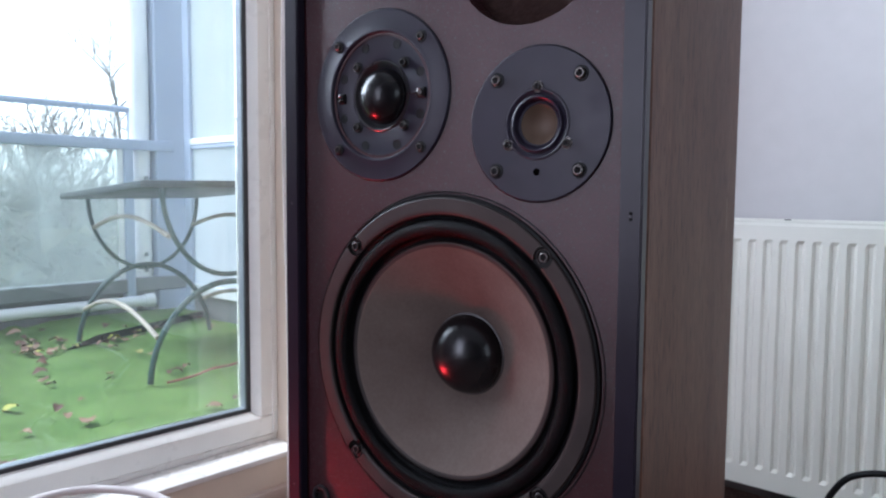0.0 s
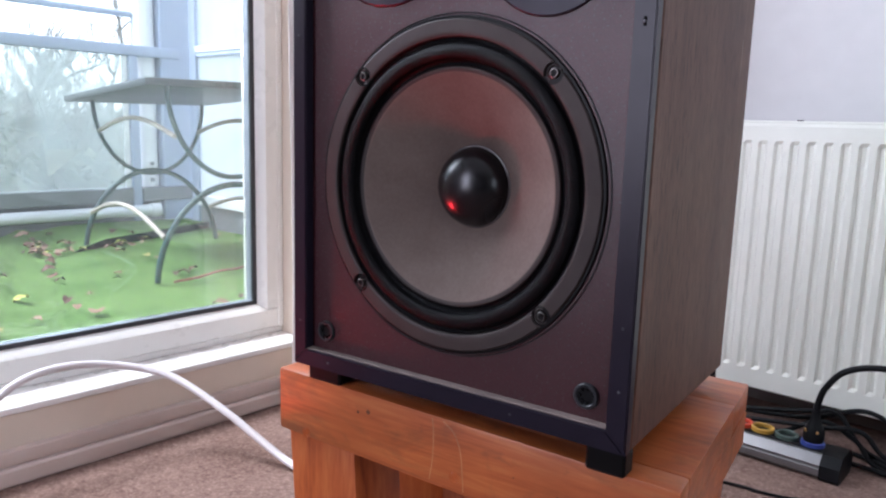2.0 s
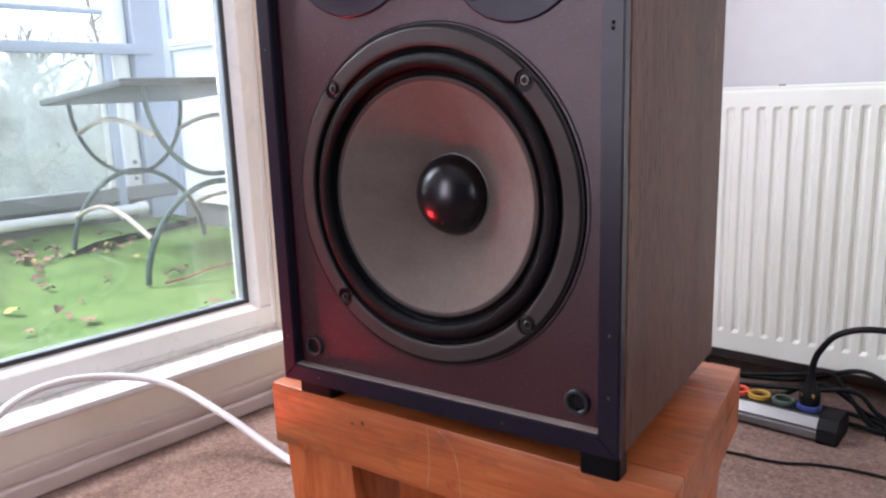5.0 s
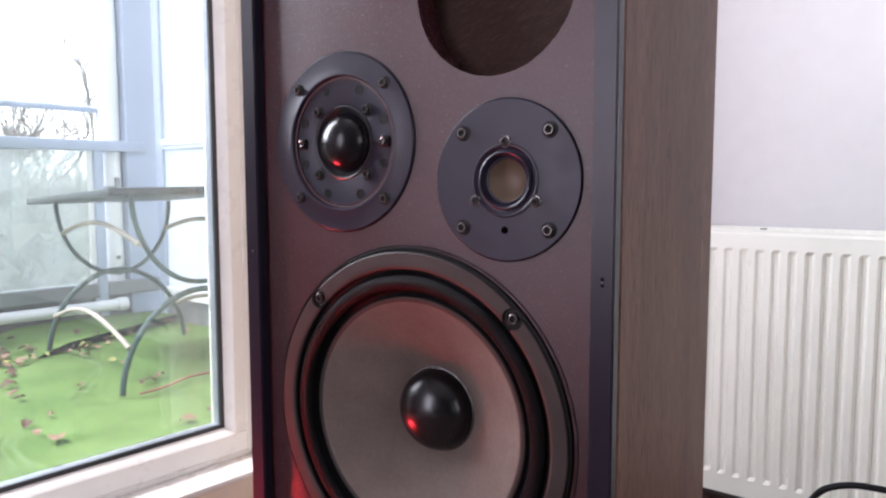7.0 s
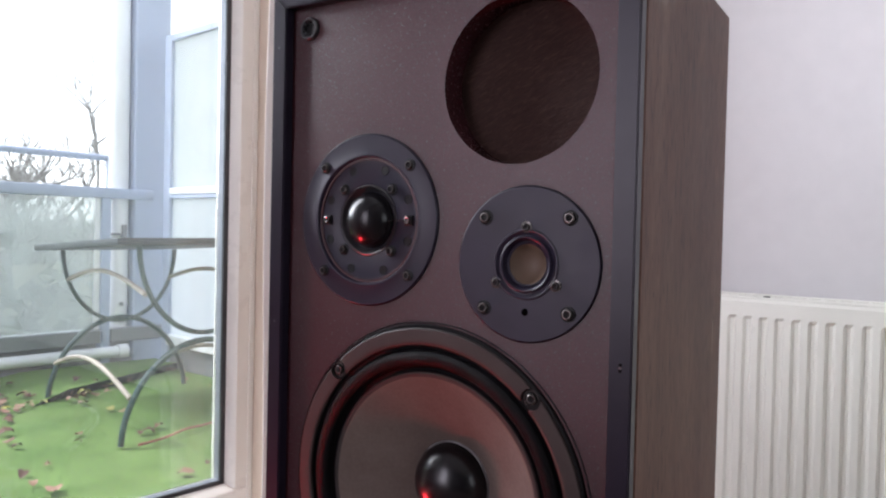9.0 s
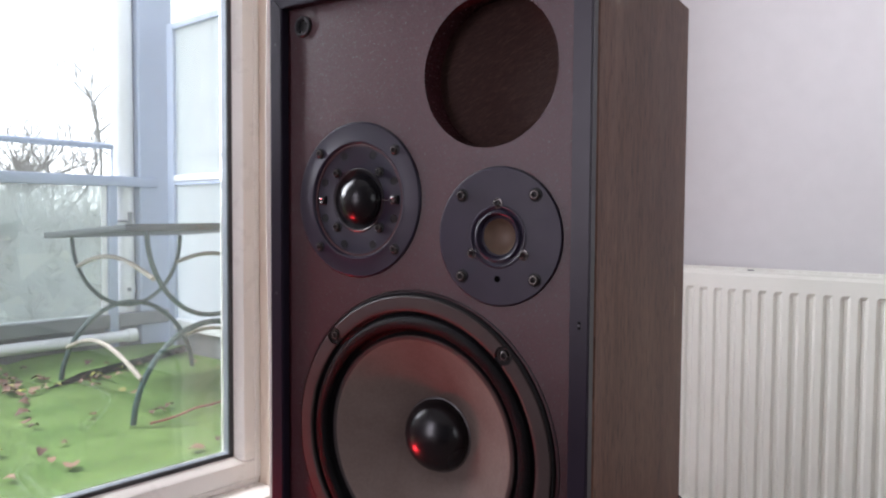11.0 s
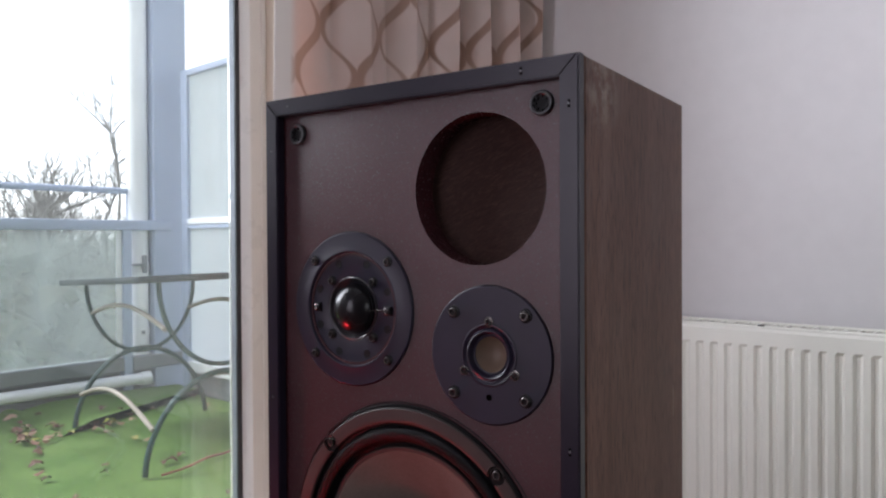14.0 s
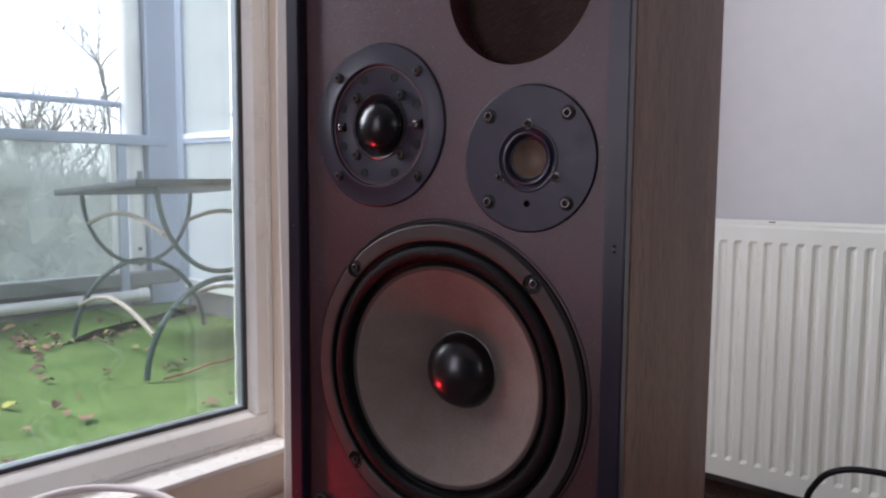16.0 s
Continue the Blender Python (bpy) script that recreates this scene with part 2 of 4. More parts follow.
def clear_pane(name, tint=(0.97, 0.98, 0.98), haze=0.0, haze_colour=(0.8, 0.85, 0.83), blotchy=False):
    """Thin glass: clear, with a sharp reflection at its surface and, where it is dirty, frosted or veiled by glare, a
    milky film.
    """
    m = Mat(name)
    out = m.n["Material Output"]
    clear, gloss, fres = m.n.new("ShaderNodeBsdfTransparent"), m.n.new("ShaderNodeBsdfGlossy"), m.n.new("ShaderNodeFresnel")
    clear.inputs[0].default_value = (*tint, 1)
    gloss.inputs["Roughness"].default_value = 0.02
    fres.inputs[0].default_value = 1.5
    a = m.n.new("ShaderNodeMixShader")
    m.link(fres.outputs[0], a.inputs[0]), m.link(clear.outputs[0], a.inputs[1]), m.link(gloss.outputs[0], a.inputs[2])
    last = a.outputs[0]
    if haze:
        film, b = m.n.new("ShaderNodeBsdfTranslucent"), m.n.new("ShaderNodeMixShader")
        film.inputs[0].default_value = (*haze_colour, 1)
        m.link(m.span(m.noise(9, 5, m.scaled(1, 1, 0.35)), max(0, haze - 0.25), min(1, haze + 0.25)) if blotchy else m.span(m.noise(3, 5), haze * 0.8, haze * 1.2), b.inputs[0])
        m.link(last, b.inputs[1]), m.link(film.outputs[0], b.inputs[2])
        last = b.outputs[0]
    m.link(last, out.inputs[0])
    return m.m


def bark():
    m = Mat("bare_bark", 0.9, spec=0.1)
    m.colour(m.ramp(m.noise(8, 5, m.scaled(1, 1, 0.3)), (0.3, (0.20, 0.19, 0.18)), (0.7, (0.36, 0.34, 0.31))))
    return m.m


def scrub():
    m = Mat("winter_scrub", 0.9, spec=0.1)
    tint = m.n.new("ShaderNodeNewGeometry").outputs["Random Per Island"]
    m.colour(m.mix(0.5, m.ramp(tint, (0.0, (0.045, 0.055, 0.030)), (0.6, (0.09, 0.095, 0.055)), (1.0, (0.15, 0.13, 0.09))), m.ramp(m.noise(0.25, 4), (0.35, (0.04, 0.055, 0.03)), (0.7, (0.13, 0.125, 0.085)))))
    return m.m


VENEER, BAFFLE, PINE, PINE_UP, CARPET = veneer(), baffle_brown(), pine(), pine_upright(), carpet()
TRIM = Mat("black_satin_trim", 0.30, spec=0.22)
TRIM.colour(TRIM.ramp(TRIM.noise(40, 4), (0.3, (0.0100, 0.0080, 0.0155)), (0.7, (0.0132, 0.0104, 0.0195))))
TRIM.rough(TRIM.span(TRIM.noise(70, 3), 0.28, 0.33))
TRIM.bump(TRIM.noise(500, 3), 0.06, 0.0003)
TRIM = TRIM.m
PLATE = plain("charcoal_driver_plate", (0.0130, 0.0104, 0.0225), 0.38, grain=700, vary=0.16, spec=0.26)
RUBBER = plain("black_rubber", (0.0035, 0.0035, 0.004), 0.38, grain=500, vary=0.3, spec=0.13)
FRAME_RING = plain("grey_brown_gasket", (0.030, 0.0230, 0.0215), 0.52, grain=600, vary=0.25, bump=0.3, spec=0.26)
CONE = Mat("grey_brown_paper_cone", 0.85, spec=0.15)
CONE.colour(CONE.mix(0.5, CONE.ramp(CONE.noise(320, 4), (0.3, (0.114, 0.085, 0.074)), (0.7, (0.148, 0.115, 0.101))), CONE.ramp(CONE.noise(26, 4), (0.3, (0.104, 0.078, 0.069)), (0.7, (0.158, 0.123, 0.108)))))
CONE.bump(CONE.noise(600, 3), 0.3, 0.0004)
CONE = CONE.m
GLUE = plain("hardened_glue", (0.060, 0.052, 0.052), 0.2, grain=700, vary=0.4, spec=0.7, bump=0.7, dist=0.001)
CAP = plain("satin_black_cap", (0.006, 0.006, 0.0075), 0.28, grain=60, vary=0.2, bump=0.02, spec=0.4)
DOME = plain("black_dome", (0.007, 0.0065, 0.008), 0.24, grain=200, vary=0.3, bump=0.05, spec=0.24)
COLLAR = plain("satin_black_collar", (0.020, 0.019, 0.022), 0.30, grain=200, vary=0.25, bump=0.05, spec=0.5)
TWEETER_CONE = plain("beige_tweeter_cone", (0.165, 0.115, 0.082), 0.55, grain=300, vary=0.12)
FELT = Mat("brown_felt", 0.8, spec=0.25)
HAIR, TUFT = FELT.noise(1.0, 4, FELT.scaled(130, 130, 620, -24), 0.7, 0.8), FELT.noise(26, 5, None, 0.65)
FELT.colour(FELT.mix(FELT.span(TUFT, 0.1, 0.8), FELT.ramp(HAIR, (0.36, (0.030, 0.0150, 0.0130)), (0.55, (0.058, 0.0300, 0.0250)), (0.72, (0.120, 0.070, 0.058))), (0.045, 0.0235, 0.0200)))
FELT.bump(HAIR, 0.9, 0.0025)
FELT.bump(TUFT, 0.5, 0.004)
FELT = FELT.m
BLACK_SCREW = plain("blackened_screw", (0.022, 0.020, 0.019), 0.4, 0.6, grain=500, vary=0.3)
SCREW = plain("dull_brass_black_screw", (0.085, 0.078, 0.074), 0.28, 0.85, grain=500, vary=0.3)
# glossless near-black: paints the shade inside holes that are not cut
HOLE = Mat("painted_hole_shade", 0.95, spec=0.0).colour((0.0015, 0.0015, 0.0015)).m
# black plastic parts, and the dark of shadow rings and vent holes
DARK = plain("deep_black_plastic_and_shade", (0.005, 0.005, 0.006), 0.5, grain=300, vary=0.3, spec=0.15)
SURROUND = plain("pebbled_black_rubber", (0.0022, 0.0020, 0.0026), 0.46, grain=1100, vary=0.3, spec=0.085, bump=0.8, dist=0.001)
NAIL = plain("worn_nail_head", (0.07, 0.07, 0.08), 0.4, 0.6, grain=600, vary=0.3)
BRIGHT = plain("tinned_metal", (0.085, 0.08, 0.08), 0.30, 1.0, grain=500, vary=0.2)
GROMMET = plain("black_grommet", (0.016, 0.017, 0.020), 0.38, grain=400, vary=0.2, spec=0.3)
WALL = plain("pale_lilac_wall_paint", (0.715, 0.693, 0.702), 0.75, grain=420, vary=0.02, spec=0.25, bump=0.12, dist=0.0006)
FAR_WALL = plain("unseen_wall_warm_grey", (0.23, 0.215, 0.20), 0.7, grain=300, vary=0.06, spec=0.3)
SKIRT = plain("pinkish_cream_gloss", (0.58, 0.48, 0.43), 0.4, grain=200, vary=0.05)
CREAM = plain("cream_wall_paint", (0.74, 0.635, 0.53), 0.65, grain=300, vary=0.03, spec=0.3)
CEIL = plain("white_ceiling_paint", (0.80, 0.79, 0.78), 0.8, grain=300, vary=0.02)
UPVC = plain("white_window_plastic", (0.80, 0.79, 0.765), 0.30, grain=200, vary=0.03, bump=0.03)
SILLPAINT = plain("white_gloss_sill_paint", (0.82, 0.80, 0.78), 0.28, grain=160, vary=0.04, bump=0.06)
SPACER = plain("grey_aluminium_spacer", (0.34, 0.37, 0.42), 0.45, 0.5, grain=300, vary=0.1)
GASKET = plain("black_window_gasket", (0.03, 0.032, 0.038), 0.5, grain=300)
ENAMEL = plain("white_radiator_enamel", (0.83, 0.825, 0.755), 0.32, grain=240, vary=0.02, bump=0.03)
ALU = plain("blue_grey_powder_coat", (0.40, 0.46, 0.60), 0.45, 0.0, grain=260, vary=0.06)
ALU_DARK = plain("weathered_grey_rail", (0.21, 0.22, 0.235), 0.5, 0.0, grain=160, vary=0.15)
WHITE_TUBE = plain("white_coated_tube", (0.84, 0.85, 0.87), 0.35, grain=160, vary=0.06)
TABLE_GREEN = plain("weathered_green_steel", (0.020, 0.052, 0.050), 0.5, 0.0, grain=260, vary=0.3)
TABLE_TOP = plain("weathered_grey_green_tabletop", (0.024, 0.034, 0.036), 0.42, grain=120, vary=0.25)
BAR_TAN = plain("weathered_tan_bar", (0.33, 0.285, 0.24), 0.6, grain=200, vary=0.25)
CABLE_WHITE = plain("white_cable_sheath", (0.74, 0.70, 0.71), 0.38, grain=300, vary=0.04)
CABLE_BLACK = plain("black_cable_sheath", (0.007, 0.007, 0.008), 0.45, spec=0.12, grain=300, vary=0.2)
STRIP_ALU = plain("brushed_aluminium", (0.20, 0.195, 0.20), 0.42, 0.8, grain=300, vary=0.08)
RED_P, YELLOW_P = plain("red_socket_plastic", (0.55, 0.06, 0.03), 0.35), plain("yellow_socket_plastic", (0.42, 0.24, 0.035), 0.4)
GREEN_P, BLUE_P = plain("grey_green_socket_plastic", (0.055, 0.080, 0.068), 0.4), plain("blue_socket_plastic", (0.028, 0.045, 0.20), 0.4)
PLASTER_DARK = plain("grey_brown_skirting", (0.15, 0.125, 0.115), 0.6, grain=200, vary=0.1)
# slight film: pane dirt together with the bright veil of outdoor glare
PANE = clear_pane("window_glass", haze=0.010)
DIRTY_PANE = clear_pane("wet_balustrade_glass", (0.92, 0.95, 0.94), 0.26, (0.55, 0.60, 0.58), True)
FROSTED = clear_pane("frosted_glass", (0.97, 0.98, 1.0), 0.72, (0.92, 0.95, 0.96))
TURF, BLADE, LEAF, CLOTH, BARK, SCRUB = turf_base(), turf_blade(), dead_leaf(), curtain_cloth(), bark(), scrub()
FIELD = plain("winter_field", (0.10, 0.12, 0.06), 0.95, grain=4, vary=0.25, bump=0)

# ---- shapes ----


def part(name, bm, material, parent=None, label="", smooth=30, m=None):
    """Links a bmesh as one mesh object under its thing."""
    bmesh.ops.recalc_face_normals(bm, faces=bm.faces)
    data = bpy.data.meshes.new(name)
    bm.to_mesh(data)
    bm.free()
    data.materials.append(material)
    if smooth:
        data.shade_smooth()
        data.set_sharp_from_angle(angle=radians(smooth))
    ob = new(name, data)
    ob.parent = parent
    if m is not None:
        ob.matrix_local = m
    if label:
        ob["label"] = label
    return ob


def again(ob, m, parent=None):
    """One more object on the mesh of a part."""
    o = ob.copy()
    scene.collection.objects.link(o)
    o.parent = parent or ob.parent
    o.matrix_local = m
    return o


def thing(name, m, label, category, group="", kind=""):
    ob = new(name)
    ob.matrix_world = m
    ob.empty_display_size = 0.05
    return tagged(ob, label, category, group, kind)


def box(x0, x1, y0, y1, z0, z1, bevel=0.0, bm=None, steps=1):
    bm = bm or bmesh.new()
    made = bmesh.ops.create_cube(bm, size=1, matrix=Matrix.Translation(((x0 + x1) / 2, (y0 + y1) / 2, (z0 + z1) / 2)) @ Matrix.Diagonal((abs(x1 - x0), abs(y1 - y0), abs(z1 - z0), 1)))
    if bevel:
        edges = {e for v in made["verts"] for e in v.link_edges}
        bmesh.ops.bevel(bm, geom=list(edges), offset=bevel, segments=steps, affect="EDGES", profile=0.6)
    return bm


def lathe(profile, n=64, bm=None, centre=(0, 0), turn=0.0):
    """Turns (radius, y) pairs round an axis along y at centre (x, z)."""
    bm = bm or bmesh.new()
    rings = []
    for r, y in profile:
        if r < 1e-6:
            rings.append([bm.verts.new((centre[0], y, centre[1]))])
        else:
            rings.append([bm.verts.new((centre[0] + r * math.cos(turn + 2 * math.pi * i / n), y, centre[1] + r * math.sin(turn + 2 * math.pi * i / n))) for i in range(n)])
    for a, b in zip(rings, rings[1:]):
        for i in range(n):
            j = (i + 1) % n
            if len(a) == 1 and len(b) > 1:
                bm.faces.new((a[0], b[i], b[j]))
            elif len(b) == 1 and len(a) > 1:
                bm.faces.new((a[i], a[j], b[0]))
            elif len(a) > 1:
                bm.faces.new((a[i], a[j], b[j], b[i]))
    return bm


def tube(points, r, n=10, bm=None, taper=None):
    """Sweeps a round section along points."""
    bm = bm or bmesh.new()
    pts = [Vector(p) for p in points]
    up, rings = None, []
    for i, p in enumerate(pts):
        ahead = (pts[min(i + 1, len(pts) - 1)] - pts[max(i - 1, 0)]).normalized()
        if up is None:
            up = ahead.orthogonal().normalized()
        up = (up - ahead * up.dot(ahead)).normalized()
        side = ahead.cross(up)
        rad = r if taper is None else r + (taper - r) * i / (len(pts) - 1)
        rings.append([bm.verts.new(p + rad * (math.cos(2 * math.pi * k / n) * up + math.sin(2 * math.pi * k / n) * side)) for k in range(n)])
    for a, b in zip(rings, rings[1:]):
        for k in range(n):
            bm.faces.new((a[k], a[(k + 1) % n], b[(k + 1) % n], b[k]))
    bm.faces.new(rings[0]), bm.faces.new(rings[-1][::-1])
    return bm


def curve(points, steps=12):
    """A smooth line through the points."""
    p = [Vector(q) for q in points]
    p = [2 * p[0] - p[1], *p, 2 * p[-1] - p[-2]]
    out = []
    for a, b, c, d in zip(p, p[1:], p[2:], p[3:]):
        for i in range(steps):
            t = i / steps
            out.append(0.5 * (2 * b + (c - a) * t + (2 * a - 5 * b + 4 * c - d) * t * t + (3 * b - a - 3 * c + d) * t ** 3))
    return out + [p[-2]]


def sheet_with_holes(x0, x1, z0, z1, holes, y, depth, n=96):
    """An upright board with round holes: front face, hole walls and a back."""
    bm = bmesh.new()
    corners = [bm.verts.new((x, y, z)) for x, z in ((x0, z0), (x1, z0), (x1, z1), (x0, z1))]
    edges = [bm.edges.new((corners[i], corners[(i + 1) % 4])) for i in range(4)]
    walls = []
    for cx, cz, r in holes:
        ring = [bm.verts.new((cx + r * math.cos(2 * math.pi * i / n), y, cz + r * math.sin(2 * math.pi * i / n))) for i in range(n)]
        edges += [bm.edges.new((ring[i], ring[(i + 1) % n])) for i in range(n)]
        walls.append(ring)
    bmesh.ops.triangle_fill(bm, use_beauty=True, use_dissolve=False, edges=edges)
    for ring in walls:
        back = [bm.verts.new((v.co.x, y + depth, v.co.z)) for v in ring]
        for i in range(n):
            j = (i + 1) % n
            bm.faces.new((ring[i], ring[j], back[j], back[i]))
    return bm

# ---- the room ----


def structure(name, bm, material, label="", m=ROOM, smooth=30):
    ob = part(name, bm, material, None, label, smooth)
    ob.matrix_world = m
    return tagged(ob, label, "structure", "", "structure")


def boxes(*rows):
    bm = bmesh.new()
    for r in rows:
        box(*r, bm=bm)
    return bm


structure("floor", box(-1.2, 3.4, -3.4, 1.62, -0.12, 0.0), CARPET, "beige pink cut-pile carpet floor")
structure("ceiling", box(-1.2, 3.4, -3.4, 1.62, 2.40, 2.52), CEIL, "plain white painted ceiling")
structure("wall_west", boxes((-1.2, -0.998, -3.2, 1.42, 0.0, 0.122), (-1.2, -0.998, 0.6135, 1.42, 0.122, 2.4), (-1.2, -0.998, -0.75, -0.6125, 0.122, 2.4), (-1.2, -0.998, -0.6125, 0.6135, 2.12, 2.4)),
          CREAM, "cream painted wall round the tall balcony window")
# out of view; dark grey so that the baffle reflects less light here
structure("wall_west_rear", box(-1.2, -0.998, -3.2, -0.7502, 0.1222, 2.4), FAR_WALL, "unseen warm grey wall beside the balcony window, darkened to dull its reflection")
structure("wall_north", box(-1.2, 3.4, 1.42, 1.62, 0.0, 2.4), WALL, "pale lilac painted wall behind the radiator")
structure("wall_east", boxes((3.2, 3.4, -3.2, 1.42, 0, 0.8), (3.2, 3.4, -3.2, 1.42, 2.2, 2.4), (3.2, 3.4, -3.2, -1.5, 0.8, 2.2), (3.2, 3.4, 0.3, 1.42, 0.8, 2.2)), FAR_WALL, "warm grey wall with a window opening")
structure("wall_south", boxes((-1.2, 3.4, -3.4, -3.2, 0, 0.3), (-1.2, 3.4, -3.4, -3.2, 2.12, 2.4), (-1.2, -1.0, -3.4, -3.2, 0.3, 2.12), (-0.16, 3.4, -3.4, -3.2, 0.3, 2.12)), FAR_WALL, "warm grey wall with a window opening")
bm = box(-0.998, -0.966, -3.2, 1.395, 0.0, 0.034, 0.004)
box(-0.998, -0.977, -3.2, 1.395, 0.034, 0.062, 0.006, bm, 2)
structure("baseboard", bm, SKIRT, "cream painted stepped skirting board under the window")
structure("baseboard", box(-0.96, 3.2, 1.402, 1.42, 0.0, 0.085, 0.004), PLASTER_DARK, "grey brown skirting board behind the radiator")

win = thing("window_1", ROOM @ Matrix.Translation((-1.116, 0, 0)), "tall white plastic balcony window, closed, with clear panes", "window", "", "structure")
# frames with a bevelled bead towards the glass, black gasket, two panes


def prism(points, a, b, axis):
    """A bar of the given section, from a to b along v (section u, z) or along z (section u, v)."""
    bm = bmesh.new()
    lo, hi = [[bm.verts.new((p, t, q) if axis == "v" else (p, q, t)) for p, q in points] for t in (a, b)]
    bm.faces.new(lo), bm.faces.new(hi[::-1])
    for k in range(len(points)):
        n = (k + 1) % len(points)
        bm.faces.new((lo[k], lo[n], hi[n], hi[k]))
    return bm


def sash(v0, v1, z0, z1):
    w, deep, face = 0.048, 0.013, 0.026
    bar = lambda a, s: [(-0.05, a), (face - 0.003, a), (face, a + s * 0.003), (face, a + s * (w - 0.003)), (face - 0.002, a + s * w), (0.004, a + s * (w + deep)), (-0.05, a + s * (w + deep))]
    edge = w + deep
    for a, s in ((z0, 1), (z1, -1)):
        part("window_frame", prism(bar(a, s), v0, v1, "v"), UPVC, win)
        part("spacer_bar", box(-0.032, -0.0045, v0 + edge, v1 - edge, min(a + s * edge, a + s * (edge + 0.006)), max(a + s * edge, a + s * (edge + 0.006))), SPACER, win)
        part("gasket", box(-0.004, 0.0035, v0 + edge - 0.002, v1 - edge + 0.002, min(a + s * edge, a + s * (edge + 0.009)), max(a + s * edge, a + s * (edge + 0.009))), GASKET, win)
    for a, s in ((v0, 1), (v1, -1)):
        part("window_frame", prism(bar(a, s), z0 + edge - 0.010, z1 - edge + 0.010, "z"), UPVC, win)
        part("spacer_bar", box(-0.032, -0.0045, min(a + s * edge, a + s * (edge + 0.006)), max(a + s * edge, a + s * (edge + 0.006)), z0 + edge + 0.0062, z1 - edge - 0.0062), SPACER, win)
        part("gasket", box(-0.004, 0.0035, min(a + s * edge, a + s * (edge + 0.011)), max(a + s * edge, a + s * (edge + 0.011)), z0 + edge, z1 - edge), GASKET, win)
    for y in (-0.007, -0.034):
        glass = part("pane", box(y - 0.002, y + 0.002, v0 + edge + 0.0065, v1 - edge - 0.0065, z0 + edge + 0.0065, z1 - edge - 0.0065), PANE, win)
        glass.visible_shadow = False


sash(-0.612, 0.6130, 0.1500, 2.12)
part("sub_sill", box(-0.05, 0.0245, -0.612, 0.6130, 0.1363, 0.1498, 0.002), UPVC, win)
# the fixed outer frame shows as a narrow step beside the sash
part("outer_frame", box(-0.05, 0.0285, 0.5985, 0.6131, 0.1501, 2.12, 0.0015), UPVC, win)
part("window_sill", box(-0.05, 0.1205, -0.612, 0.6130, 0.1225, 0.1360, 0.004, steps=3), SILLPAINT, win, "white gloss painted sill board with a rounded front")

# ---- radiator ----


def flutes(u0, u1, z0, z1, pitch, y=0.0, deep=0.0078):
    """A pressed steel panel: flat border, upright hollows with sloping sides between raised ribs."""
    bm = bmesh.new()
    us = [(u0, 0), (u0 + 0.02, 0)]
    u = u0 + 0.02
    while u + pitch < u1 - 0.01:
        us += [(u + 0.0005, 0), (u + 0.0055, 1), (u + 0.0138, 1), (u + 0.0205, 0), (u + pitch - 0.0005, 0)]
        u += pitch
    us += [(u1, 0)]
    zs = [(z0, 0, 0), (z0 + 0.004, 0.004, 0), (z0 + 0.045, 0.004, 0), (z0 + 0.053, 0.004, 1), (z1 - 0.045, 0.004, 1), (z1 - 0.037, 0.004, 0), (z1 - 0.006, 0.004, 0), (z1, 0, 0)]
    rows = [[bm.verts.new((x, y - edge + deep * d * on, z)) for x, d in us] for z, edge, on in zs]
    for a, b in zip(rows, rows[1:]):
        for i in range(len(us) - 1):
            bm.faces.new((a[i], a[i + 1], b[i + 1], b[i]))
    back = [[bm.verts.new((x, y + 0.012, z)) for x in (u0, u1)] for z in (z0, z1)]
    bm.faces.new((back[0][0], back[1][0], back[1][1], back[0][1]))
    return bm


rad = thing("radiator", ROOM @ Matrix.Translation((0.30, 1.254, 0.077)), "white enamelled steel panel radiator with upright flutes, on lilac wall", "radiator")
part("front_panel", flutes(-0.9799, 0.95, 0, 0.607, 0.0337), ENAMEL, rad, smooth=0)
part("rear_panel", box(-0.98, 0.95, 0.088, 0.100, 0.0, 0.597, 0.004), ENAMEL, rad)
bm = box(-0.98, 0.95, 0.004, 0.016, 0.593, 0.614, 0.003)
box(-0.98, 0.95, 0.086, 0.102, 0.593, 0.614, 0.003, bm)
for i in range(64):
    box(-0.97 + i * 0.03, -0.965 + i * 0.03, 0.015, 0.087, 0.603, 0.611, bm=bm)
part("top_grille", bm, ENAMEL, rad)
for x in (-0.98, 0.945):
    part("side_panel", box(x - 0.004, x + 0.009, 0.0, 0.102, 0.012, 0.600, 0.003), ENAMEL, rad)
for x in (-0.7, 0.0, 0.7):
    part("wall_bracket", box(x, x + 0.03, 0.100, 0.166, 0.08, 0.54, 0.002), ENAMEL, rad)
part("chip", box(-0.413, -0.400, 0.002, 0.010, 0.6135, 0.6155, 0.0006), DARK, rad, "small dark chip in the enamel")

# ---- curtain ----
bm = bmesh.new()
path, s, last = [], 0.0, None
for i in range(241):
    t = i / 240
    u, v = -0.950 + 0.150 * t ** 1.3, 0.530 + 0.863 * t
    swing = (0.014 + 0.046 * t * t) * math.sin(2 * math.pi * (2.9 * t + 3.7 * t * t) + 0.4) + 0.008 * math.sin(23 * t + 1)
    p = Vector((u + swing * 0.97, v - swing * 0.15 + 0.008 * math.sin(2 * math.pi * (5.8 * t + 7.4 * t * t)), 0))
    s += (p - last).length if last else 0
    last = p
    path.append((p, s))
zs = [0.03 + 2.22 * j / 36 for j in range(37)]
grid = [[bm.verts.new((p.x * 1 + 0.006 * math.sin(5 * z + 9 * q), p.y, z)) for p, q in path] for z in zs]
uvs = bm.loops.layers.uv.new("UVMap")
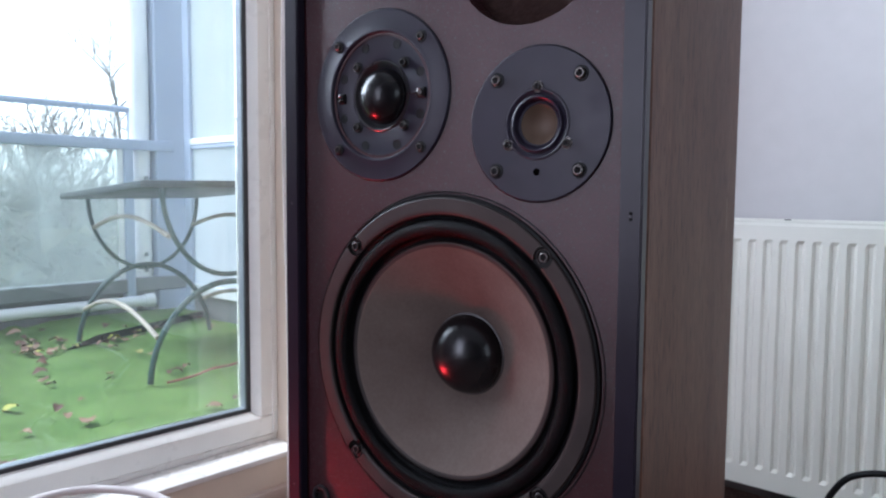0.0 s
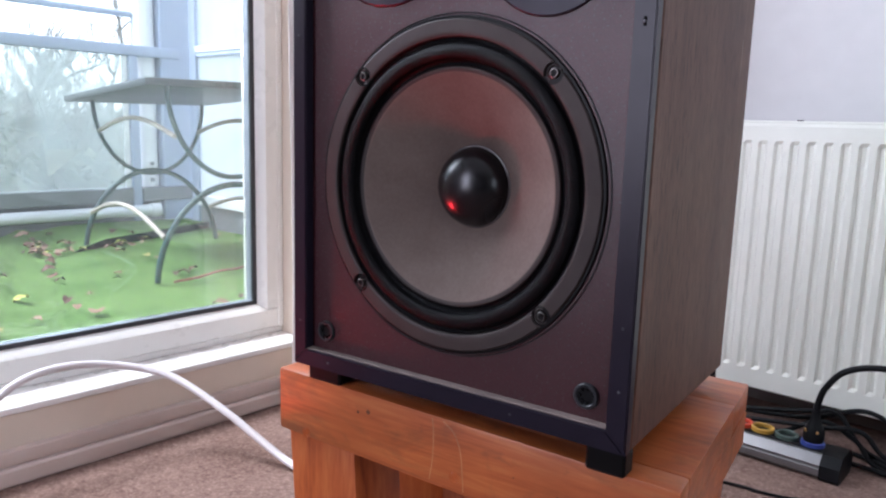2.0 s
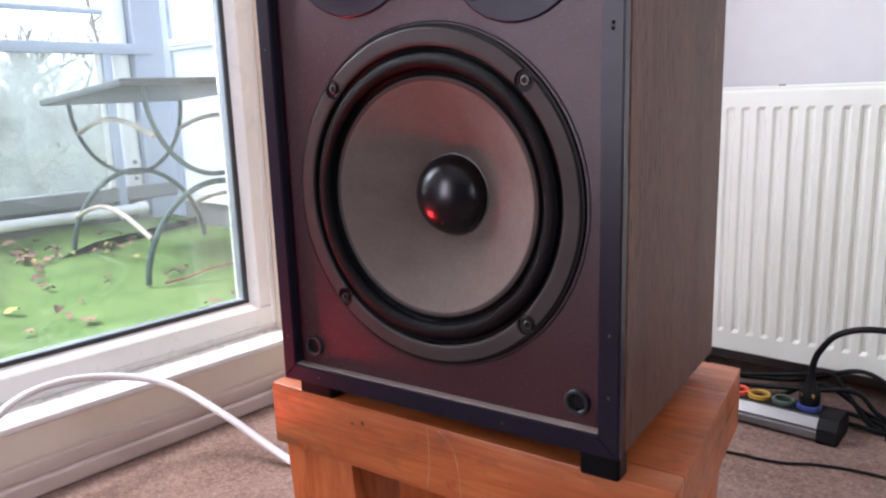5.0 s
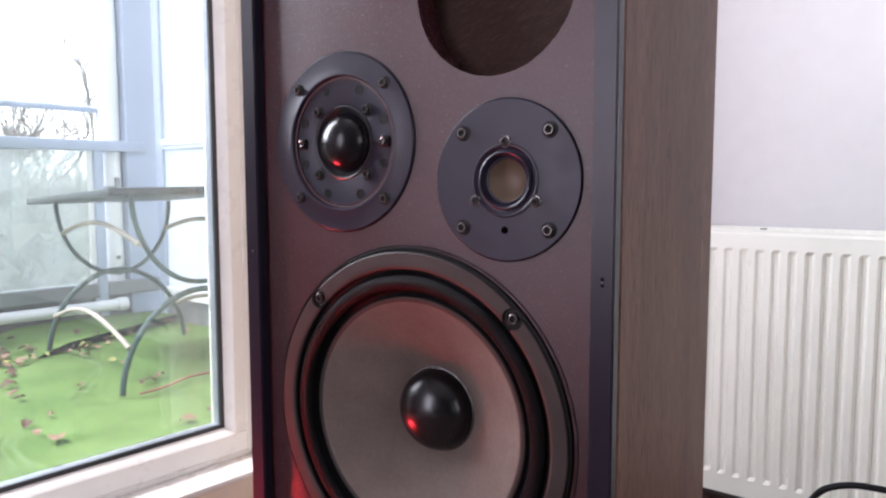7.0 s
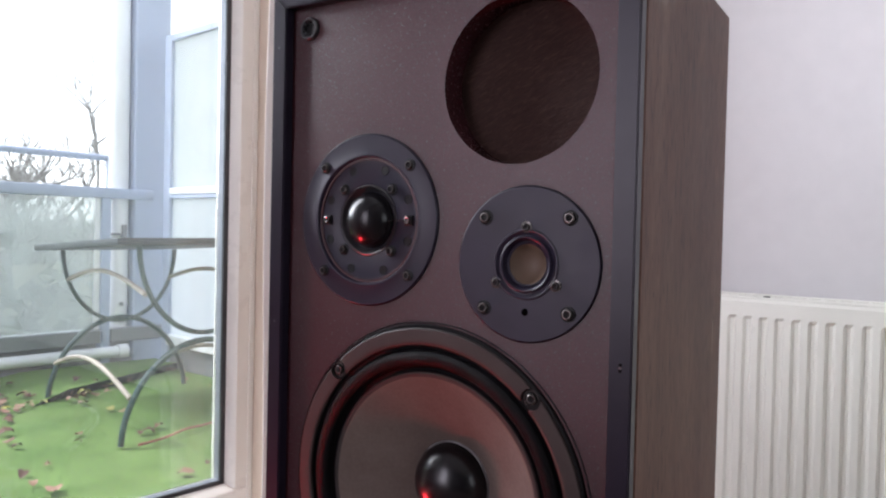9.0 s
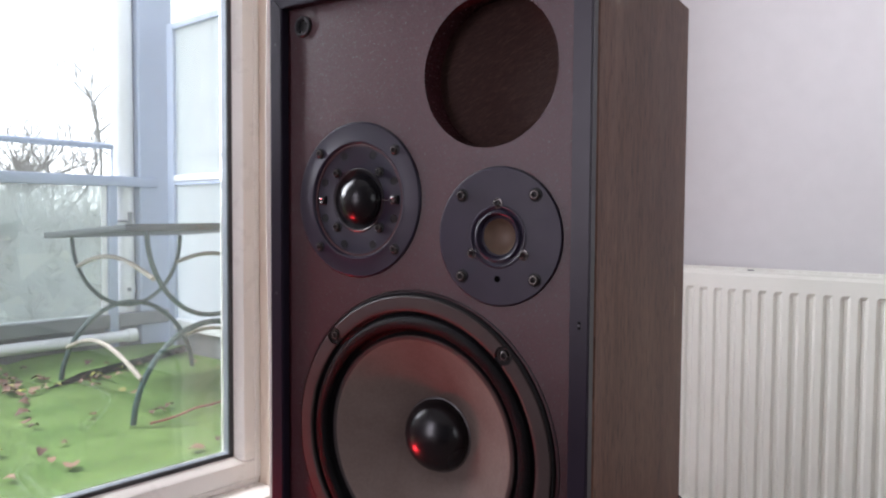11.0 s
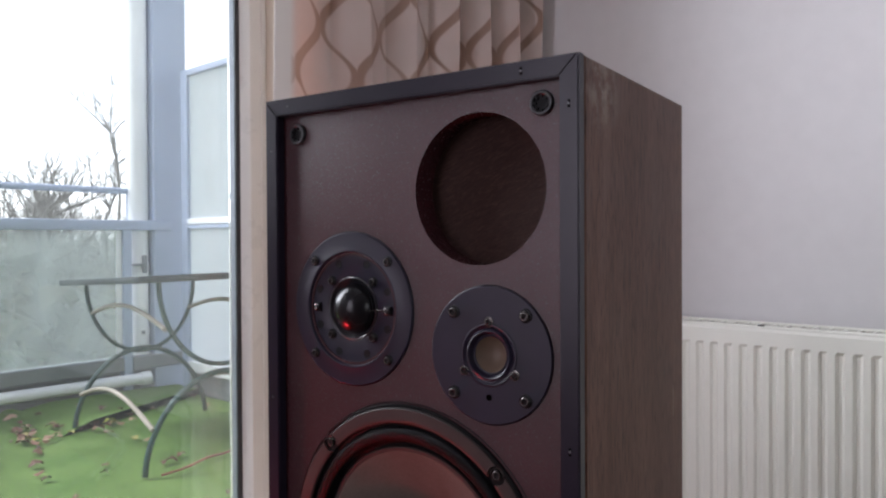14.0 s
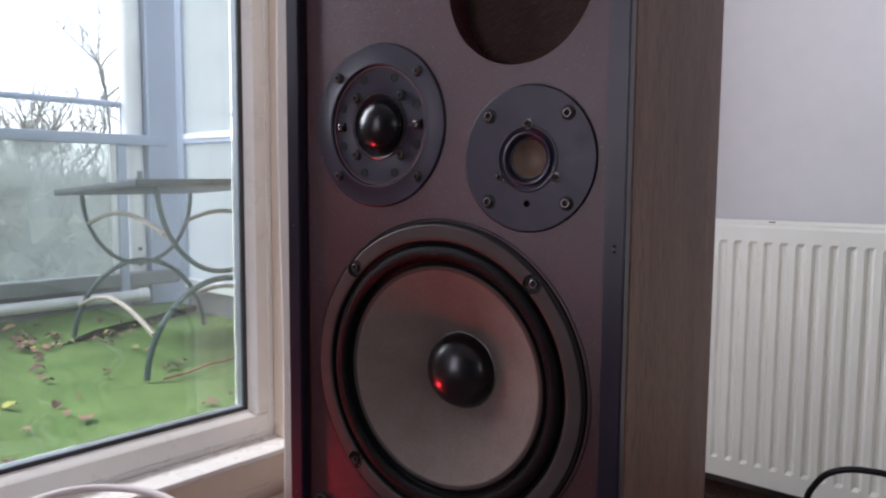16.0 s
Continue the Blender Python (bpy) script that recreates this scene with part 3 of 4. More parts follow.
for j in range(36):
    for i in range(240):
        f = bm.faces.new((grid[j][i], grid[j][i + 1], grid[j + 1][i + 1], grid[j + 1][i]))
        for loop, (ii, jj) in zip(f.loops, ((i, j), (i + 1, j), (i + 1, j + 1), (i, j + 1))):
            loop[uvs].uv = (path[ii][1], zs[jj])
cur = thing("curtain", ROOM, "cream curtain with brown wavy ogee pattern, drawn beside the window", "curtain")
cloth = part("cloth", bm, CLOTH, cur, smooth=80)
solid = cloth.modifiers.new("thickness", "SOLIDIFY")
solid.thickness = 0.0015
bm = tube([(-0.93, -1.9, 2.27), (-0.93, 1.40, 2.27)], 0.014, 16)
part("curtain_pole", bm, BRIGHT, cur)

# ---- loudspeaker ----
spk = thing("loudspeaker", pose(0, 0, 0.403), "vintage three-way loudspeaker with bare drivers and empty hole, on wooden stool", "loudspeaker")
X0, X1, Z0, Z1, BACK, FRONT = -0.167, 0.1705, 0.021, 0.6255, 0.255, -0.010
for x0, x1 in ((X0, X0 + 0.018), (X1 - 0.018, X1)):
    part("side_panel", box(x0, x1, FRONT + 0.0125, BACK, Z0, Z1, 0.0012), VENEER, spk, "grey brown walnut veneer with vertical grain")
for z0, z1 in ((Z0 + 0.0003, Z0 + 0.018), (Z1 - 0.018, Z1 - 0.0003)):
    part("top_panel" if z0 > 0.3 else "bottom_panel", box(X0 + 0.018, X1 - 0.018, FRONT + 0.0125, BACK, z0, z1), VENEER, spk)
part("back_panel", box(X0 + 0.018, X1 - 0.018, BACK - 0.016, BACK - 0.002, Z0 + 0.018, Z1 - 0.018), BAFFLE, spk)


def mitred(a, b, inner_a, inner_b, y0, y1):
    """A trim strip between two outer corners, cut at 45 degrees, with a soft outer edge."""
    bm = bmesh.new()
    lo = [bm.verts.new((p[0], y0, p[1])) for p in (a, b, inner_b, inner_a)]
    hi = [bm.verts.new((p[0], y1, p[1])) for p in (a, b, inner_b, inner_a)]
    bm.faces.new(lo), bm.faces.new(hi[::-1])
    for i in range(4):
        j = (i + 1) % 4
        bm.faces.new((lo[i], lo[j], hi[j], hi[i]))
    bmesh.ops.bevel(bm, geom=[e for e in bm.edges if abs(e.verts[0].co.y - y0) < 1e-6 and abs(e.verts[1].co.y - y0) < 1e-6], offset=0.0011, segments=2, affect="EDGES")
    return bm


W = 0.0162
out = [(X0, Z0), (X1, Z0), (X1, Z1), (X0, Z1)]
inn = [(X0 + W, Z0 + W), (X1 - W, Z0 + W), (X1 - W, Z1 - W), (X0 + W, Z1 - W)]
for i in range(4):
    j = (i + 1) % 4
    part("trim_strip", mitred(out[i], out[j], inn[i], inn[j], FRONT, FRONT + 0.0094), TRIM, spk, "black satin front trim with mitred corners and small nails")
MX, MZ, TX, TZ, WX, WZ, HX, HZ = -0.0625, 0.422, 0.087, 0.391, 0.0033, 0.2020, 0.0755, 0.528
bm = sheet_with_holes(X0 + 0.015, X1 - 0.015, Z0 + 0.015, Z1 - 0.015, [(WX, WZ, 0.1265), (HX, HZ, 0.0635), (TX, TZ, 0.0235), (MX, MZ, 0.050)], 0.0, 0.026)
part("baffle", bm, BAFFLE, spk, "dark maroon brown baffle board with a fine leathery grain")
part("hole_felt", lathe([(0.0, 0.0262), (0.066, 0.0262), (0.066, 0.029), (0, 0.029)], 64, centre=(HX, HZ)), FELT, spk, "brown felt at the bottom of the empty driver hole")
part("recess_lip", box(X0 + W - 0.001, X1 - W + 0.001, -0.0082, 0.0, Z0 + W - 0.0005, Z0 + W + 0.0014, 0.0005), plain("dusty_baffle_edge", (0.13, 0.098, 0.086), 0.75, vary=0.3), spk, "dusty ledge along the foot of the baffle")


def screw_mesh(r, high):
    """A pan head with a dished middle, facing -y."""
    return lathe([(r, 0.0), (r, -high * 0.45), (r * 0.92, -high * 0.85), (r * 0.78, -high), (r * 0.66, -high), (r * 0.50, -high * 0.55), (0, -high * 0.45)], 20)


def cross_mesh(r, high):
    """The blackened dish with the four quarters of the cross recess in it."""
    bm = lathe([(r * 0.72, -high * 0.96), (r * 0.60, -high * 0.90), (r * 0.30, -high * 0.70), (0, -high * 0.66)], 20)
    for sx in (-1, 1):
        for sz in (-1, 1):
            x, z = sorted((sx * r * 0.14, sx * r * 0.40)), sorted((sz * r * 0.14, sz * r * 0.40))
            box(x[0], x[1], -high * 0.98, -high * 0.5, z[0], z[1], bm=bm)
    return bm


def screws(parent, r, high, places, y=0.0, cross=True, washer=True, metal=None, ring_metal=None):
    first = slot = ring = None
    for k, (x, z) in enumerate(places):
        m = pose(x, y, z, 0, 23 * k + 11, 0)
        if first is None:
            first = part("screw", screw_mesh(r, high), metal or SCREW, parent, m=m)
            if washer:
                ring = part("washer", lathe([(r * 1.45, 0.0), (r * 1.42, -0.0006), (r * 0.9, -0.0009)], 24), ring_metal or RUBBER, parent, m=m)
            if cross:
                slot = part("cross_slot", cross_mesh(r, high), DARK, parent, m=m)
        else:
            again(first, m)
            if washer:
                again(ring, m)
            if cross:
                again(slot, m)


part("trim_groove", boxes((X0 + 0.0014, X0 + 0.012, FRONT + 0.0095, FRONT + 0.0124, Z0 + 0.0014, Z1 - 0.0014), (X1 - 0.012, X1 - 0.0014, FRONT + 0.0095, FRONT + 0.0124, Z0 + 0.0014, Z1 - 0.0014),
                           (X0 + 0.0121, X1 - 0.0121, FRONT + 0.0095, FRONT + 0.0124, Z1 - 0.012, Z1 - 0.0014), (X0 + 0.0121, X1 - 0.0121, FRONT + 0.0095, FRONT + 0.0124, Z0 + 0.0014, Z0 + 0.012)), DARK, spk, "black groove behind the trim")

# dome midrange
mid = part("midrange_driver", lathe([(0.0718, 0.002), (0.0718, -0.0012), (0.0708, -0.0022), (0.0568, -0.0022), (0.0560, -0.0025), (0.0548, -0.0027), (0.0535, -0.0025), (0.0529, -0.0016), (0.0524, 0.0010), (0.0315, 0.0010),
                                (0.0300, 0.0016), (0.0255, 0.0050), (0.0236, 0.0055), (0.0236, 0.012)], 96, centre=(MX, MZ)), PLATE, spk, "round charcoal midrange plate with a raised lip")
part("dome", lathe([(0.0236, 0.0050), (0.0230, 0.0038)] + [(0.0226 * math.cos(a), 0.0034 - 0.0150 * math.sin(a)) for a in [i * math.pi / 2 / 14 for i in range(14)]] + [(0, -0.0116)], 64, centre=(MX, MZ)), DOME, mid, "glossy black dome")
part("dome_collar", lathe([(0.0300, 0.0012), (0.0290, 0.0004), (0.0276, 0.0010), (0.0258, 0.0040), (0.0240, 0.0050)], 72, centre=(MX, MZ)), COLLAR, mid, "shiny black collar round the dome")
# black ring drawn in as the contact shadow of the plate
part("shadow_gap", lathe([(0.0726, 0.0), (0.0722, -0.0004), (0.0716, 0.0004)], 96, centre=(MX, MZ)), DARK, mid)
screws(mid, 0.0035, 0.0030, [(MX + a * 0.0445, MZ + b * 0.0445) for a in (-1, 1) for b in (-1, 1)], -0.0022)
screws(mid, 0.0035, 0.0038, [(MX + a * 0.0252, MZ + b * 0.0255) for a in (-1, 1) for b in (-1, 1)], 0.0008)
spot = None
for k in range(8):
    a = radians(22.5 + 45 * k)
    m = pose(MX + 0.0447 * math.cos(a), 0.0010, MZ + 0.0447 * math.sin(a))
    if spot:
        again(spot, m)
    else:
        # the hole's dark is a flat black disc on the plate
        spot = part("vent_hole", lathe([(0.0040, 0.0), (0.0039, -0.00030), (0.0036, -0.00030), (0.0034, -0.0001), (0, -0.0001)], 20), DARK, mid, m=m)
for side in (-1, 1):
    x = MX + side * 0.0430
    part("terminal", box(x - 0.0042, x + 0.0042, -0.0016, 0.001, MZ - 0.0042, MZ + 0.0042, 0.0006), DARK, mid)
    part("terminal_nut", lathe([(0.0034, 0.0), (0.0034, -0.0030), (0.0022, -0.0036), (0.0012, -0.0030), (0, -0.0030)], 6, centre=(x, MZ)), BRIGHT, mid, "bright metal terminal nut")
part("lead_wire", tube([(MX + 0.0395, -0.001, MZ), (MX + 0.033, -0.0016, MZ - 0.0002), (MX + 0.027, 0.0008, MZ), (MX + 0.0222, -0.0022, MZ - 0.0012)], 0.0004, 6), SCREW, mid)

# small cone tweeter
twe = part("tweeter", lathe([(0.0572, 0.002), (0.0572, -0.0010), (0.0564, -0.0018), (0.0262, -0.0018), (0.0256, -0.0026), (0.0246, -0.0027), (0.0226, -0.0016), (0.0214, -0.0014), (0.0208, -0.0030), (0.0196, -0.0035), (0.0184, -0.0026), (0.0178, 0.0002), (0.0170, 0.0014), (0.0160, 0.0010), (0.0150, 0.0012), (0.0146, 0.003)], 96, centre=(TX, TZ)),
           PLATE, spk, "round flat charcoal tweeter plate")
part("tweeter_cone", lathe([(0.0148, 0.0016), (0.0134, 0.0050), (0.0108, 0.0092), (0.0070, 0.0122), (0.0030, 0.0134), (0, 0.0136)], 48, centre=(TX, TZ)), TWEETER_CONE, twe, "small beige grey concave cone")
# the tweeter plate's shadow line, put in as a black ring
part("shadow_gap", lathe([(0.0580, 0.0), (0.0576, -0.0004), (0.0570, 0.0004)], 96, centre=(TX, TZ)), DARK, twe)
screws(twe, 0.0040, 0.0034, [(TX + a * 0.034, TZ + b * 0.034) for a in (-1, 1) for b in (-1, 1)], -0.0018)
screws(twe, 0.0031, 0.0022, [(TX, TZ + 0.0272), (TX - 0.0240, TZ - 0.0145), (TX + 0.0240, TZ - 0.0145)], -0.0018, metal=BLACK_SCREW, ring_metal=SCREW)
part("locating_hole", lathe([(0.0027, -0.0017), (0.0027, -0.0020), (0.0023, -0.0021), (0, -0.0021)], 20, centre=(TX, TZ - 0.035)), HOLE, twe)

# woofer
woo = part("woofer", lathe([(0.1378, 0.003), (0.1378, -0.0008), (0.1370, -0.0022), (0.1352, -0.0022), (0.1352, -0.0012), (0.1210, -0.0012), (0.1205, 0.0005), (0.1203, 0.006)], 128, centre=(WX, WZ)), RUBBER, spk, "ten inch paper cone woofer with black surround")
# painted shadow of the woofer's rim, set a little to the right
part("shadow_gap", lathe([(0.1398, 0.0), (0.1396, -0.0004), (0.1376, 0.0004)], 128, centre=(WX + 0.0012, WZ)), DARK, woo)


def gasket_arc(middle):
    """A quarter of the gasket ring: its ends are hollowed round the fixing screws."""
    bm = bmesh.new()
    section = [(0.1348, -0.0010), (0.1346, -0.0032), (0.1336, -0.0038), (0.1310, -0.0038), (0.1290, -0.0038), (0.1265, -0.0038), (0.1240, -0.0038), (0.1222, -0.0036), (0.1212, -0.0030), (0.1209, -0.0010)]
    rows, n = [], 44
    for i in range(n + 1):
        row = []
        for r, y in section:
            bite = math.sqrt(max(0.0046 ** 2, 0.0082 ** 2 - (r - 0.1288) ** 2)) / r
            half = math.pi / 4 - bite
            a = middle + half * (2 * i / n - 1)
            row.append(bm.verts.new((WX + r * math.cos(a), y, WZ + r * math.sin(a))))
        rows.append(row)
    for p, q in zip(rows, rows[1:]):
        for k in range(len(section) - 1):
            bm.faces.new((p[k], p[k + 1], q[k + 1], q[k]))
    for row in (rows[0], rows[-1]):
        low = [bm.verts.new((v.co.x, -0.0010, v.co.z)) for v in row[1:-1]]
        low = [row[0]] + low + [row[-1]]
        for k in range(len(row) - 1):
            face = [row[k], row[k + 1], low[k + 1], low[k]]
            bm.faces.new(list(dict.fromkeys(face)))
    return bm


for k in range(4):
    part("gasket", gasket_arc(radians(90 + 90 * k)), FRAME_RING, woo, "grey brown gasket segment")
bead = None
for k in range(4):
    a = radians(45 + 90 * k)
    m = pose(WX + 0.1288 * math.cos(a), -0.0011, WZ + 0.1288 * math.sin(a), 0, 90 * k, 0)
    if bead:
        again(bead, m)
    else:
        bead = part("glue_bead", tube(curve([(0.0058 * math.cos(q), -0.0002 - 0.0006 * math.sin(3 * q), 0.0062 * math.sin(q)) for q in [0.5 * j for j in range(9)]], 4), 0.0009, 6), FRAME_RING, woo, "squeezed bead of glue round the screw", m=m)
screws(woo, 0.0040, 0.0026, [(WX + a * 0.0912, WZ + b * 0.0912) for a in (-1, 1) for b in (-1, 1)], -0.0010, washer=False, metal=SCREW)
roll = [(0.1208, -0.0008), (0.1204, 0.0010), (0.1180, 0.0014), (0.1172, 0.0008)] + [(0.1106 + 0.0064 * math.cos(a), 0.0006 - 0.0042 * math.sin(a)) for a in [math.pi * i / 14 for i in range(15)]] + [(0.1036, 0.0042), (0.1018, 0.0058), (0.1000, 0.0056), (0.0988, 0.0040)]
part("surround", lathe(roll, 128, centre=(WX, WZ)), SURROUND, woo, "black half-roll rubber surround")
part("cone_edge", lathe([(0.0990, 0.0042), (0.0982, 0.0030), (0.0965, 0.0028), (0.0946, 0.0034), (0.0936, 0.0044)], 128, centre=(WX, WZ)), FRAME_RING, woo, "dark grey glued rim of the cone")
cone = [(0.0946, 0.0032), (0.0938, 0.0034)] + [(0.0932 - (0.0932 - 0.034) * t, 0.0038 + 0.0365 * t ** 0.92) for t in [i / 18 for i in range(19)]] + [(0.031, 0.0425)]
part("cone", lathe(cone, 128, centre=(WX, WZ)), CONE, woo, "grey brown paper cone")
cap = [(0.0345, 0.0395), (0.0338, 0.0375)] + [(0.0335 * math.cos(a), 0.0370 - 0.0225 * math.sin(a)) for a in [i * math.pi / 2 / 16 for i in range(16)]] + [(0, 0.0145)]
part("dust_cap", lathe(cap, 72, centre=(WX, WZ)), CAP, woo, "glossy black domed dust cap")
part("glue_ring", lathe([(0.0362, 0.0405), (0.0355, 0.0388), (0.0340, 0.0384), (0.0332, 0.0400)], 72, centre=(WX, WZ)), GLUE, woo, "shiny grey glue ring round the cap")
part("basket_back", lathe([(0.1205, 0.006), (0.118, 0.012), (0.09, 0.06), (0.0, 0.06)], 48, centre=(WX, WZ)), DARK, woo)
part("hole_backing", lathe([(0.052, 0.012), (0, 0.012)], 32, centre=(MX, MZ)), DARK, mid)



def socket_teeth():
    """Eight short rubber teeth that point into the hole of a grille socket."""
    bm = bmesh.new()
    for k in range(8):
        tooth = box(0.0046, 0.0067, -0.0026, -0.0002, -0.0010, 0.0010)
        bmesh.ops.transform(tooth, matrix=pose(0, 0, 0, 0, 45 * k, 0), verts=tooth.verts)
        data = bpy.data.meshes.new("tooth")
        tooth.to_mesh(data)
        bm.from_mesh(data)
        bpy.data.meshes.remove(data)
    return bm


grom = core = teeth = None
for gx, gz in ((-0.1325, 0.0565), (0.1345, 0.0560), (-0.1305, 0.5905), (0.1355, 0.5925)):
    m = pose(gx, 0, gz)
    if grom:
        again(grom, m), again(core, m), again(teeth, m)
    else:
        grom = part("grille_socket", lathe([(0.0102, 0.0), (0.0101, -0.0022), (0.0092, -0.0034), (0.0076, -0.0034), (0.0068, -0.0026), (0.0066, -0.0002)], 32), GROMMET, spk, "round black grille socket", m=m)
        core = part("socket_core", lathe([(0.0067, -0.0003), (0, -0.0003)], 24), DARK, spk, m=m)
        teeth = part("socket_teeth", socket_teeth(), DARK, spk, m=m)
nail = None
nails = [(-0.135, 0.6175), (0.122, 0.6175), (-0.1585, 0.575), (0.1625, 0.588), (0.1625, 0.325), (0.1625, 0.115), (0.1625, 0.068), (-0.1585, 0.065), (-0.122, 0.029), (0.075, 0.029), (-0.1585, 0.33)]
part("veneer_scratch", box(X1 - 0.0004, X1 + 0.00025, 0.2216, 0.2226, 0.3065, 0.3380, 0.0001), plain("pale_veneer_scratch", (0.26, 0.19, 0.15), 0.6, grain=900, vary=0.4), spk, "short pale scratch in the veneer")
nail_slot = None
for x, z in ((0.122, 0.6175), (0.1625, 0.588), (0.1625, 0.325)):
    m = pose(x, FRONT - 0.0002, z)
    if nail_slot:
        again(nail_slot, m)
    else:
        nail_slot = part("nail_slot", box(-0.0010, 0.0010, -0.0002, 0.0006, -0.0030, 0.0030), HOLE, spk, "dark slot round a nail", m=m)
for x, z in nails:
    m = pose(x, FRONT, z)
    if nail:
        again(nail, m)
    else:
        nail = part("trim_nail", lathe([(0.0012, 0.0003), (0.0011, -0.0004), (0.0007, -0.0006), (0, -0.0003)], 10), NAIL, spk, m=m)
for x0, x1, y0 in ((-0.166, -0.124, 0.008), (0.1375, 0.1690, -0.004), (-0.155, -0.117, 0.190), (0.105, 0.145, 0.190)):
    part("foot", box(x0, x1, y0, y0 + (0.018 if y0 < 0 else 0.045), 0.0, Z0 - 0.0002, 0.002), RUBBER, spk, "square black rubber foot")

# ---- stool ----
st = thing("wooden_stool", pose(0, 0, 0), "orange varnished pine stool with knots, under the loudspeaker", "stool")
SX0, SX1, SY0, SY1 = -0.212, 0.209, 0.012, 0.290
part("seat", box(SX0 + 0.0003, SX1 - 0.0003, SY0 + 0.0276, SY1 - 0.0744, 0.3725, 0.4029), PINE, st)
part("front_board", box(SX0, SX1, SY0, SY0 + 0.028, 0.3375, 0.4032, 0.003, steps=2), PINE, st)
part("rear_board", box(SX0, SX1, SY1 - 0.075, SY1, 0.3735, 0.4032, 0.003, steps=2), PINE, st)
for x0 in (SX0 + 0.001, SX1 - 0.029):
    part("apron", box(x0 - 0.001 if x0 < 0 else x0 + 0.001, x0 + 0.027 if x0 < 0 else x0 + 0.029, SY0 + 0.0276, SY1, 0.3385, 0.3730), PINE, st)
for x0, wide_leg in ((-0.208, 0.093), (0.118, 0.083)):
    for y0 in (0.022, 0.172):
        part("leg", box(x0, x0 + wide_leg, y0, y0 + 0.072, 0.0, 0.3372, 0.004, steps=2), PINE_UP, st)
dowel = None
for x, z in ((-0.172, 0.342), (0.013, 0.352), (0.160, 0.349)):
    m = pose(x, SY0 - 0.021 * (x + 0.212), z)
    r = 0.0042
    if dowel:
        again(dowel, m)
    else:
        dowel = part("dowel", lathe([(r * 1.25, 0.0006), (r * 1.22, -0.0005), (r, -0.0006), (r * 0.9, 0.0004), (r * 0.8, 0.0004), (r * 0.75, -0.0004), (0, -0.0005)], 16), PINE_UP, st, m=m)
SCRATCH = plain("pale_scratch", (0.46, 0.215, 0.098), 0.5, grain=900, vary=0.3)
for pts in ([(0.000, 0.4005), (0.0015, 0.385), (0.001, 0.362), (-0.002, 0.342)], [(0.012, 0.4005), (0.024, 0.392), (0.031, 0.376), (0.034, 0.352), (0.035, 0.341)]):
    part("scratch", tube(curve([(x - 0.012, SY0 + 0.0004, z) for x, z in pts], 8), 0.0007, 6), SCRATCH, st, "pale scratch in the varnish")
KNOT = plain("dark_pine_knot", (0.12, 0.04, 0.018), 0.4, grain=700, vary=0.4)
for x, z, r in ((0.191, 0.386, 0.0032), (-0.088, 0.386, 0.0026), (-0.101, 0.383, 0.0018), (0.113, 0.366, 0.0018), (0.115, 0.359, 0.0014), (0.162, 0.364, 0.0010), (0.156, 0.372, 0.0009), (0.072, 0.371, 0.0008)):
    part("knot", lathe([(r, 0.0004), (r * 0.9, -0.0003), (0, -0.0003)], 9, centre=(x, z)), KNOT, st, m=pose(0, SY0, 0))

# the stool is hand-made and not quite square
for ob in st.children:
    if ob.data.users == 1:
        for v in ob.data.vertices:
            x, y = v.co.x, v.co.y
            v.co.y = y - 0.021 * (x + 0.212)
            v.co.x = x - 0.052 * (y - 0.012) * max(0.0, x + 0.05) / 0.25
            if v.co.z < 0.1:
                v.co.x += 0.024 if x < -0.1 else (-0.010 if x > 0.1 else 0.0)

# ---- power strip and cables on the carpet ----
ps = thing("power_strip", ROOM @ pose(-0.0, 1.08, 0.0, 0, 0, 0), "aluminium power strip with coloured socket rings, lying on the carpet", "power strip")


def profile_bar(u0, u1, pts):
    bm = bmesh.new()
    a, b = [[bm.verts.new((u, y, z)) for y, z in pts] for u in (u0, u1)]
    bm.faces.new(a), bm.faces.new(b[::-1])
    for i in range(len(pts)):
        j = (i + 1) % len(pts)
        bm.faces.new((a[i], a[j], b[j], b[i]))
    return bm


part("body", profile_bar(-0.34, 0.062, [(-0.040, 0.004), (-0.046, 0.010), (-0.046, 0.022), (-0.043, 0.024), (-0.043, 0.027), (-0.044, 0.030), (-0.030, 0.047), (-0.024, 0.049), (0.024, 0.049), (0.030, 0.047), (0.044, 0.030), (0.046, 0.010), (0.040, 0.004)]), STRIP_ALU, ps)
part("end_cap", profile_bar(0.062, 0.098, [(-0.042, 0.0), (-0.049, 0.008), (-0.048, 0.032), (-0.033, 0.050), (-0.026, 0.052), (0.026, 0.052), (0.033, 0.050), (0.048, 0.032), (0.049, 0.008), (0.042, 0.0)]), DARK, ps)
part("top_channel", box(-0.34, 0.062, -0.025, 0.025, 0.0492, 0.0512, 0.0008), DARK, ps)
for u, mat, nm in ((-0.105, RED_P, "red socket ring"), (-0.062, YELLOW_P, "yellow socket ring"), (-0.014, GREEN_P, "grey green socket ring"), (0.035, BLUE_P, "blue socket ring"), (-0.178, BLUE_P, "blue socket ring")):
    ring = part("socket_ring", lathe([(0.0225, 0.0), (0.0225, -0.0075), (0.0205, -0.0090), (0.0178, -0.0090), (0.0165, -0.0070), (0.0165, 0.0)], 32), mat, ps, nm, m=pose(u, 0, 0.0512, -90, 0, 0))
    part("socket_well", lathe([(0.0165, -0.0010), (0, -0.0010)], 24), DARK, ps, m=pose(u, 0, 0.0512, -90, 0, 0))
plug = thing("power_plug", ROOM @ pose(0.035, 1.08, 0.0516), "black power plug in the blue socket, with a thick cable", "plug")
